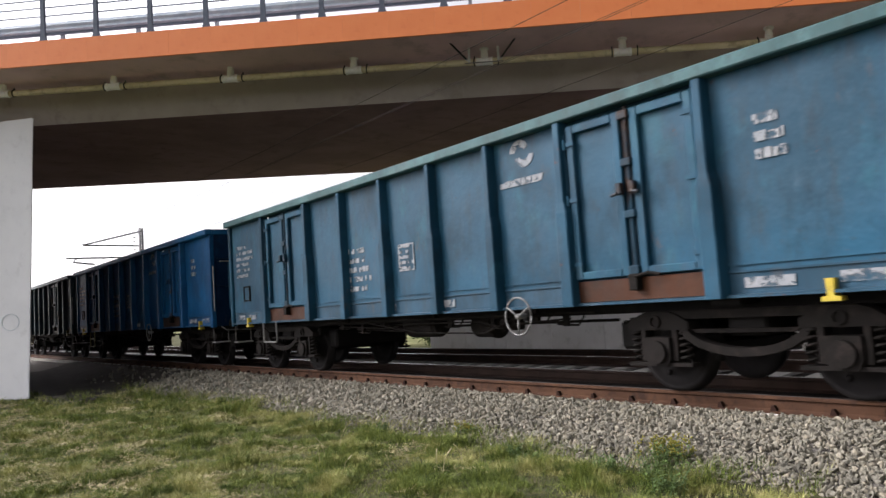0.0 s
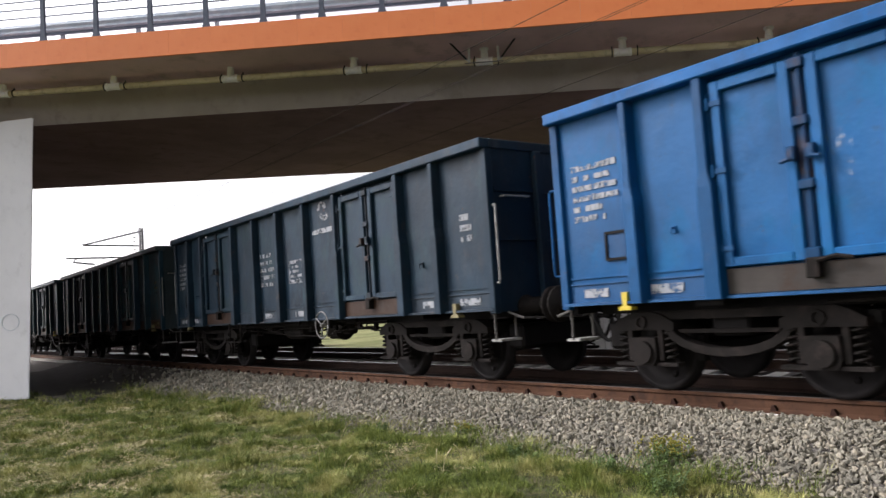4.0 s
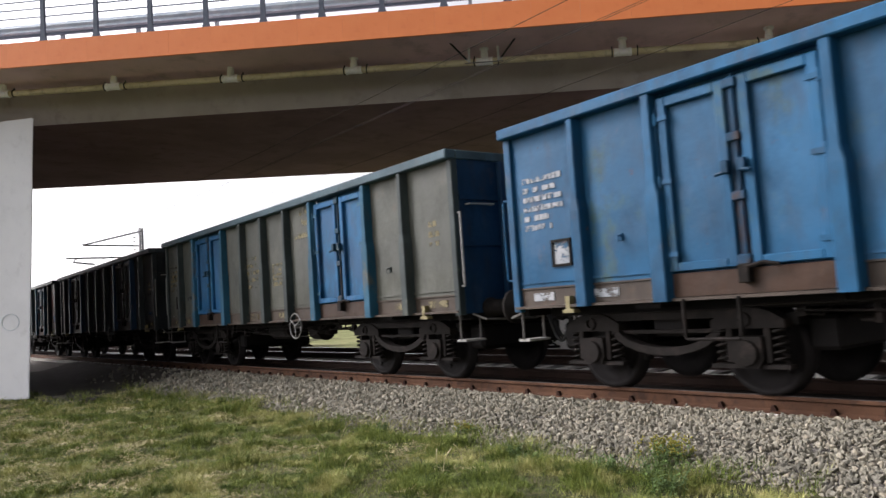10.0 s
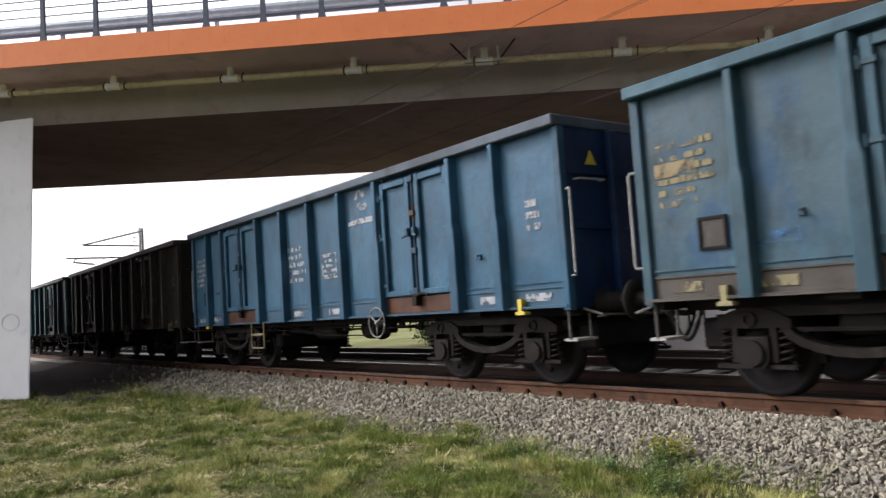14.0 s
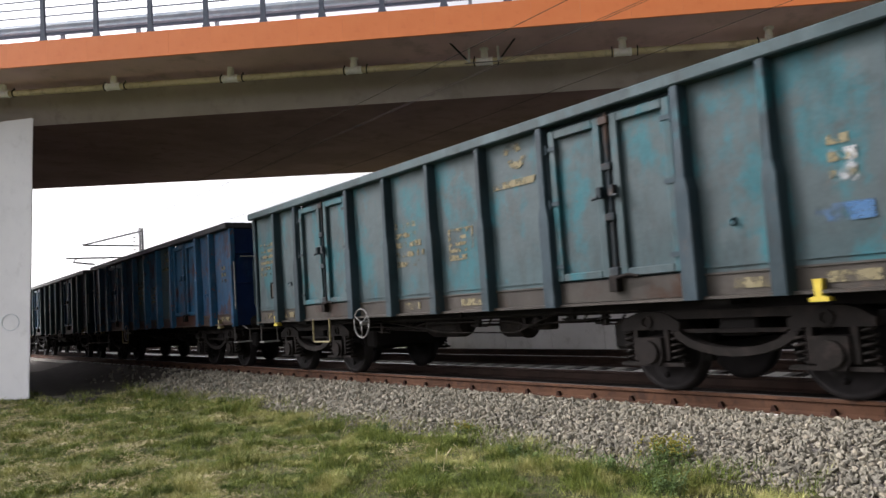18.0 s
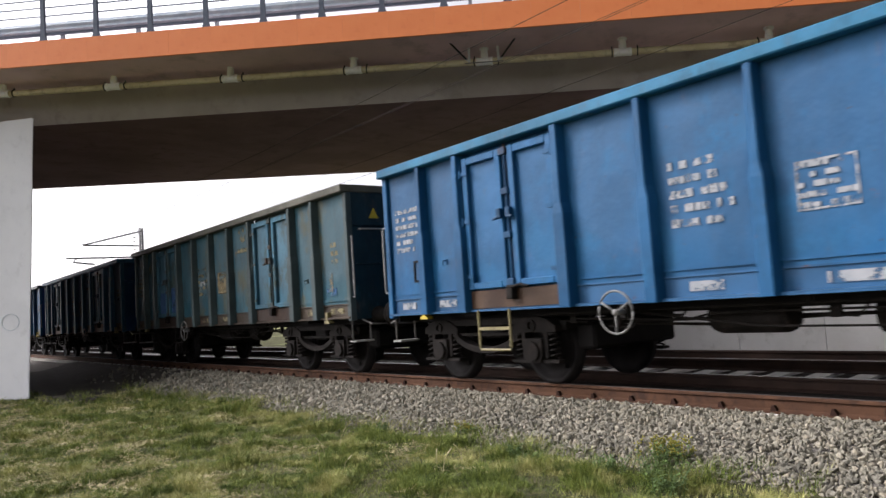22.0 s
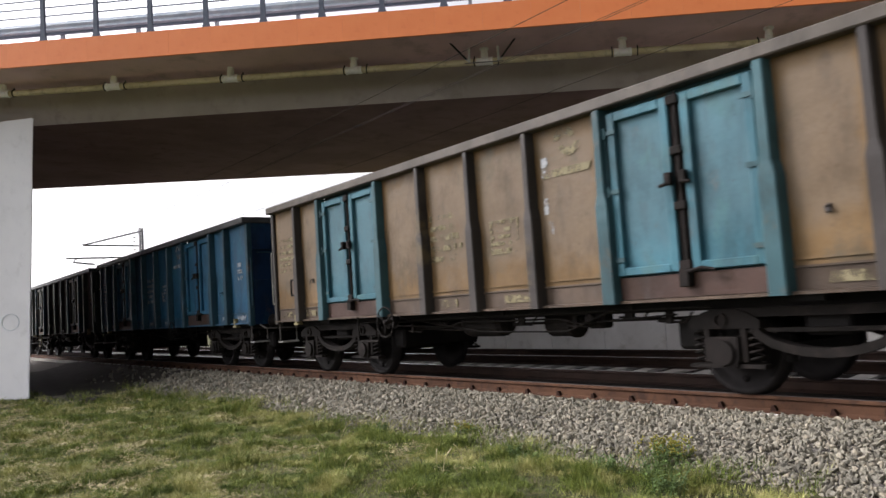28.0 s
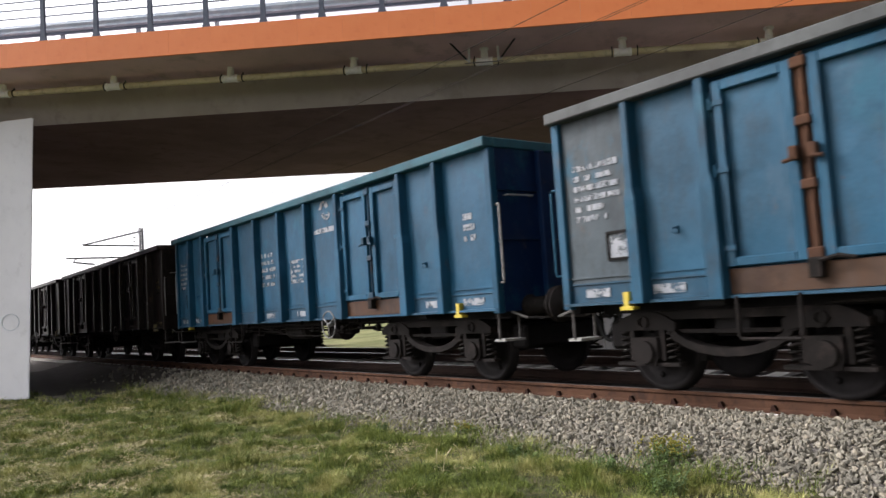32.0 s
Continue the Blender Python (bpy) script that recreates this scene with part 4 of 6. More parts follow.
def wheelset_mesh():
    bm = bmesh.new()
    for s in (-1, 1):
        lathe(bm, [(0.09, 0.66 * s), (0.16, 0.665 * s), (0.20, 0.70 * s), (0.36, 0.715 * s), (0.40, 0.685 * s), (0.485, 0.685 * s), (0.487, 0.70 * s), (0.464, 0.715 * s), (0.458, 0.82 * s), (0.40, 0.82 * s), (0.38, 0.775 * s), (0.22, 0.755 * s), (0.17, 0.84 * s), (0.09, 0.845 * s)], (0, 0, 0), "y", 36)
        lathe(bm, [(0.065, 0.84 * s), (0.065, 1.05 * s)], (0, 0, 0), "y", 12)
        for k in range(3):
            t = k * 2 * math.pi / 3
            lathe(bm, [(0.035, 0.75 * s), (0.035, 0.785 * s)], (0.30 * math.cos(t), 0, 0.30 * math.sin(t)), "y", 8)
    lathe(bm, [(0.085, -0.7), (0.08, 0.0), (0.085, 0.7)], (0, 0, 0), "y", 14)
    return bm


def tread_mesh():
    bm = bmesh.new()
    for s in (-1, 1):
        lathe(bm, [(0.4645, 0.716 * s), (0.4605, 0.80 * s), (0.452, 0.80 * s), (0.452, 0.716 * s)], (0, 0, 0), "y", 36)
        box(bm, 0.385, 0.425, 0.818 * s - 0.004, 0.818 * s + 0.006, -0.05, 0.05)
    return bm


def bars_mesh(x, z, w, h, rows, rng, frame=False):
    """Unreadable stencilled writing as plain bars."""
    bm = bmesh.new()
    y0, y1 = -SKIN - 0.012, -SKIN - 0.002
    rh = h / rows
    for r in range(rows):
        zz = z + h - (r + 0.72) * rh
        xx = x
        end = x + w * rng.uniform(0.6, 1.0)
        while xx < end:
            L = rng.uniform(0.04, 0.13)
            box(bm, xx, min(xx + L, end), y0, y1, zz, zz + rh * rng.uniform(0.48, 0.60))
            xx += L + (0.09 if rng.random() < 0.18 else rng.uniform(0.012, 0.022))
    if frame:
        for a in ((x, x + w, z, z + 0.02), (x, x + w, z + h - 0.02, z + h), (x, x + 0.02, z, z + h), (x + w - 0.02, x + w, z, z + h)):
            box(bm, a[0], a[1], y0, y1, a[2], a[3])
    return bm


def logo_mesh(x, z):
    """Plain emblem: two opposed swooshes over a bar."""
    bm = bmesh.new()
    y0, y1 = -SKIN - 0.012, -SKIN - 0.002
    for sgn, cx, cz in ((1, 0.30, 0.30), (-1, 0.38, 0.24)):
        arc = []
        for i in range(9):
            t = math.pi * (0.05 + 0.95 * i / 8)
            arc.append((x + cx + sgn * 0.17 * math.cos(t), z + cz + sgn * 0.15 * math.sin(t)))
        for i in range(8, -1, -1):
            t = math.pi * (0.05 + 0.95 * i / 8)
            arc.append((x + cx + sgn * 0.09 * math.cos(t), z + cz + sgn * 0.055 * math.sin(t)))
        prism(bm, arc, y0, y1, "y")
    return bm


def strip_mesh(x, z):
    bm = bmesh.new()
    prism(bm, [(x - 0.10, z - 0.13), (x + 0.66, z - 0.13), (x + 0.70, z - 0.04), (x + 0.02, z - 0.04), (x - 0.02, z - 0.06), (x - 0.10, z - 0.06)], -SKIN - 0.012, -SKIN - 0.002, "y")
    return bm


def triangle_mesh(x, s):
    bm = bmesh.new()
    a, b = sorted((x + s * 0.002, x + s * 0.012))
    prism(bm, [(-0.95, 2.75), (-0.75, 2.75), (-0.85, 2.93)], a, b, "x")
    return bm


def wagon_template(kind):
    """The list of a wagon's parts: name, mesh, paint key, owner (0 is the wagon), place on its owner."""
    h, posts, doors, bog = HALF[kind], POSTS[kind], DOORS[kind], BOGIES[kind]
    rng = random.Random(7)
    T = []

    def add(name, bm, key, owner=0, place=None, smooth=False):
        T.append((name, bm if isinstance(bm, bpy.types.Mesh) else mesh_of(bm, name, smooth), key, owner, place))
        return len(T)

    def flipped(bm):
        """The same part on the other side: turned half round about the upright axis."""
        b2 = bm.copy()
        bmesh.ops.rotate(b2, verts=b2.verts, cent=(0, 0, 0), matrix=Matrix.Rotation(math.pi, 3, "Z"))
        return b2

    add("floor", floor_mesh(h), "inner")
    add("underframe", frame_mesh(h - 0.05, bog), "dark")
    add("top_rim", chord_mesh(h), "chord")
    add("side_sill", sill_mesh(h, -1), "sill")
    add("side_sill", sill_mesh(h, 1), "sill")
    for i, p in enumerate(posts[1:-1], 1):
        wide = any(i in (d, d + 1) for d in doors)
        bm = side_post_mesh(0.112 if wide else 0.096)
        bmesh.ops.translate(bm, verts=bm.verts, vec=(p - h, 0, 0))
        b2 = flipped(bm)
        add("side_post", bm, "doorpost" if wide else "post")
        add("side_post", b2, "doorpost" if wide else "post")
    for i in range(len(posts) - 1):
        x0, x1 = posts[i] - h, posts[i + 1] - h
        if i in doors:
            xc = (x0 + x1) / 2
            for a, b in ((x0 + 0.10, xc - 0.075), (xc + 0.075, x1 - 0.10)):
                bm = door_leaf_mesh(a, b)
                b2 = flipped(bm)
                add("door_leaf", bm, "door")
                add("door_leaf", b2, "door")
            for nm, fn, key in (("locking_bar", lock_mesh, "lock"), ("foot_latch", foot_latch_mesh, "under")):
                bm = fn(xc)
                b2 = flipped(bm)
                add(nm, bm, key)
                add(nm, b2, key)
            add("door_hinge", hinge_mesh(x0 + 0.085, 1), "doorpost")
            add("door_hinge", hinge_mesh(x1 - 0.085, -1), "doorpost")
            for d in (-1, 1):
                bm = handle_mesh(xc, d)
                b2 = flipped(bm)
                add("door_handle", bm, "lock")
                add("door_handle", b2, "lock")
            bm = bm_box(x0 + 0.02, x1 - 0.02, -SKIN + 0.052, -SKIN + 0.09, SILL_T, TOP - 0.12)
            b2 = flipped(bm)
            add("door_frame", bm, "doorpost")
            add("door_frame", b2, "doorpost")
            bm = bm_box(x0 + 0.07, x1 - 0.07, -SKIN - 0.035, -SKIN - 0.005, SILL_B + 0.04, SILL_T + 0.02)
            b2 = flipped(bm)
            add("threshold", bm, "rustsill")
            add("threshold", b2, "rustsill")
        else:
            bm = panel_mesh(x0 + 0.03, x1 - 0.03, i * 3.3 + len(posts))
            b2 = flipped(bm)
            add("side_panel", bm, "panel%d" % i)
            add("side_panel", b2, "panel")
    for i in (1, len(posts) - 3):
        if i not in doors:
            add("rope_hook", rope_hook_mesh((posts[i] + posts[i + 1]) / 2 - h), "post")
    if kind == "C":
        x0, x1 = posts[1] - h, posts[2] - h
        bm = bmesh.new()
        box(bm, x0 + 0.08, x1 - 0.08, -SKIN - 0.03, -SKIN + 0.01, SILL_T + 0.1, 2.25, bevel=0.012)
        box(bm, x0 + 0.14, x1 - 0.14, -SKIN - 0.05, -SKIN - 0.02, 2.02, 2.08)
        add("hatch_door", bm, "door")
    for s in (-1, 1):
        add("end_wall", end_wall_mesh(s * (h - 0.03), s), "end")
        for z in (1.95, 2.62):
            add("end_rib", end_rib_mesh(s * (h - 0.03), s, z), "end")
        for yy in (-0.5, 0.5):
            add("end_post", end_post_mesh(s * (h - 0.03), s, yy), "end")
        for side in (-1, 1):
            add("corner_post", corner_post_mesh(s * (h - 0.03), s, side), "post")
            add("end_handrail", grab_mesh(s * (h - 0.02), s, side), "handrail")
            k = add("corner_step", under_step_mesh(s * h, s, side), "cstep")
            if side < 0:
                add("step_tread", step_tread_mesh(s * h, s, side), "tread", k)
            b = add("buffer", buffer_mesh(s * h, s, side * 0.875), "under", smooth=True)
        add("coupling", coupling_mesh(s * h, s), "dark", smooth=True)
        add("brake_hose", hose_mesh(s * h, s, s * 0.35), "rubber", smooth=True)
        add("warning_sign", triangle_mesh(s * (h - 0.03), s), "warn")
    for nm, k in (("brake_cylinder", "cylinder"), ("air_tank", "tank"), ("brake_valve", "valve"), ("brake_rigging", "rods")):
        add(nm, brake_mesh(k), "under", smooth=False)
    for x in (-h + 0.97, h - 0.87):
        add("jacking_pad", jack_mesh(x, -1), "jack")
        add("jacking_pad", jack_mesh(-x, 1), "jack")
    # writing
    if kind == "B":
        add("number_marking", bars_mesh(posts[4] - h + 0.05 - 1.32, 1.42, 0.75, 0.8, 5, rng), "mark")
        add("data_frame", bars_mesh(posts[4] - h + 0.3, 1.70, 0.42, 0.42, 5, rng, True), "mark")
        add("emblem", logo_mesh(posts[6] - h + 0.25, 2.72), "logo")
        add("emblem_strip", strip_mesh(posts[6] - h + 0.25, 2.72), "logo")
        add("end_marking", bars_mesh(posts[-2] - h + 0.5, 2.25, 0.35, 0.5, 3, rng), "mark")
        add("side_marking", bars_mesh(-h + 0.35, 2.0, 0.9, 0.75, 6, rng), "mark")
    else:
        add("number_marking", bars_mesh(5.40 - h, 1.72, 0.75, 0.75, 5, rng), "mark")
        add("data_frame", bars_mesh(6.75 - h, 1.75, 0.55, 0.45, 5, rng, True), "mark")
        add("emblem", logo_mesh(7.9 - h, 2.72), "logo")
        add("emblem_strip", strip_mesh(7.9 - h, 2.72), "logo")
        add("end_marking", bars_mesh(12.2 - h, 1.95, 0.28, 0.45, 3, rng), "mark")
        add("side_marking", bars_mesh(0.28 - h, 1.95, 0.72, 0.72, 6, rng), "mark")
    for x, w in ((0.35, 0.35), (0.9 if kind == "B" else 1.3, 0.4), (2 * h - 0.8, 0.45), (2 * h - 1.7, 0.5), (h + 0.5, 0.5), (h - 0.9, 0.4)):
        bm = bmesh.new()
        box(bm, x - h, x - h + w, -SKIN - 0.014, -SKIN + 0.002, SILL_B + 0.09, SILL_B + 0.19)
        add("sill_marking", bm, "mark")
    bm = bmesh.new()
    px = 0.72 - h
    for a in ((px, px + 0.32, 1.50, 1.53), (px, px + 0.32, 1.80, 1.83), (px, px + 0.03, 1.53, 1.80), (px + 0.29, px + 0.32, 1.53, 1.80)):
        box(bm, a[0], a[1], -SKIN - 0.03, -SKIN + 0.0, a[2], a[3])
    add("label_holder", bm, "dark")
    add("label_plate", bm_box(px + 0.03, px + 0.29, -SKIN - 0.012, -SKIN - 0.0, 1.53, 1.80), "plate")
    # bogies
    bf = [mesh_of(bogie_frame_mesh(s), "bogie_side_frame") for s in (-1, 1)]
    ab = [(mesh_of(axle_box_mesh(x, s), "axle_box"), x) for x in (-1.0, 1.0) for s in (-1, 1)]
    sp = [mesh_of(spring_mesh(x + d, s), "axle_spring", True) for x in (-1.0, 1.0) for s in (-1, 1) for d in (-0.31, 0.31)]
    ws, tr, bo = mesh_of(wheelset_mesh(), "wheelset"), mesh_of(tread_mesh(), "tread"), mesh_of(bolster_mesh(), "bogie_bolster")
    for f in ws.polygons:
        f.use_smooth = True
    for bx in bog:
        b = add("bogie", bo, "dark", 0, (bx, 0, 0))
        for me in bf:
            add("bogie_side_frame", me, "under", b)
        for me, _ in ab:
            add("axle_box", me, "under", b)
        for me in sp:
            add("axle_spring", me, "under", b)
        for x in (-1.0, 1.0):
            add("wheelset", ws, "wheel", b, (x, 0, 0.46))
    return T


def side_gear(kind, hx, sx, bars):
    """Handwheel and footstep, whose places differ from wagon to wagon; hx and sx are counted from the rear end."""
    h = HALF[kind]
    return [("handwheel", mesh_of(handwheel_mesh(hx - h), "handwheel", True), "handwheel"), ("handwheel_shaft", mesh_of(wheel_bracket_mesh(hx - h), "handwheel_shaft"), "dark"),
            ("footstep", mesh_of(step_mesh(sx - h, sx - h + 0.62, bars), "footstep"), "steps")]


TEMPLATES = {k: wagon_template(k) for k in "ABCDE"}
for rows_ in TEMPLATES.values():
    for nm, me, key, owner, place in rows_:
        if not me.materials:
            me.materials.append(M_DARK)
GEAR = {}
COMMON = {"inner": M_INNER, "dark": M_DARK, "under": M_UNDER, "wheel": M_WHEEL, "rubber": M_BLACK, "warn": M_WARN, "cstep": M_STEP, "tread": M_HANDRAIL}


def C(r, g, b):
    """A base colour from the 0 to 255 scale of a paint card."""
    c = [0.385 * ((v / 255 + 0.055) / 1.055) ** 2.4 for v in (r, g, b)]
    if b > 1.15 * g > r:
        c[1] *= 1.3
    return tuple(c)


BROWN = C(98, 72, 56)
RUSTY = C(120, 72, 44)


def spec(label, base, patch=None, pa=0.15, rust=0.0, **more):
    """A wagon's looks: body colour, patches and rust, and what differs from the usual wagon."""
    d = dict(label=label, base=base, patch=patch, pa=pa, rust=rust, door=None, dpatch=None, drust=None, post=None, chord=None, sill=None, end=None, mark=None, logo=None,
             kind="A", hw=4.45, step=3.72, bars=1, stepmat=None, hwmat=None, jack=None, plate=None, threshold=None, panels=None, doorpost=None, scale=1.3, grime=0.35, lock=None, stickers=())
    d.update(more)
    return d


W, F = "white", "faded"
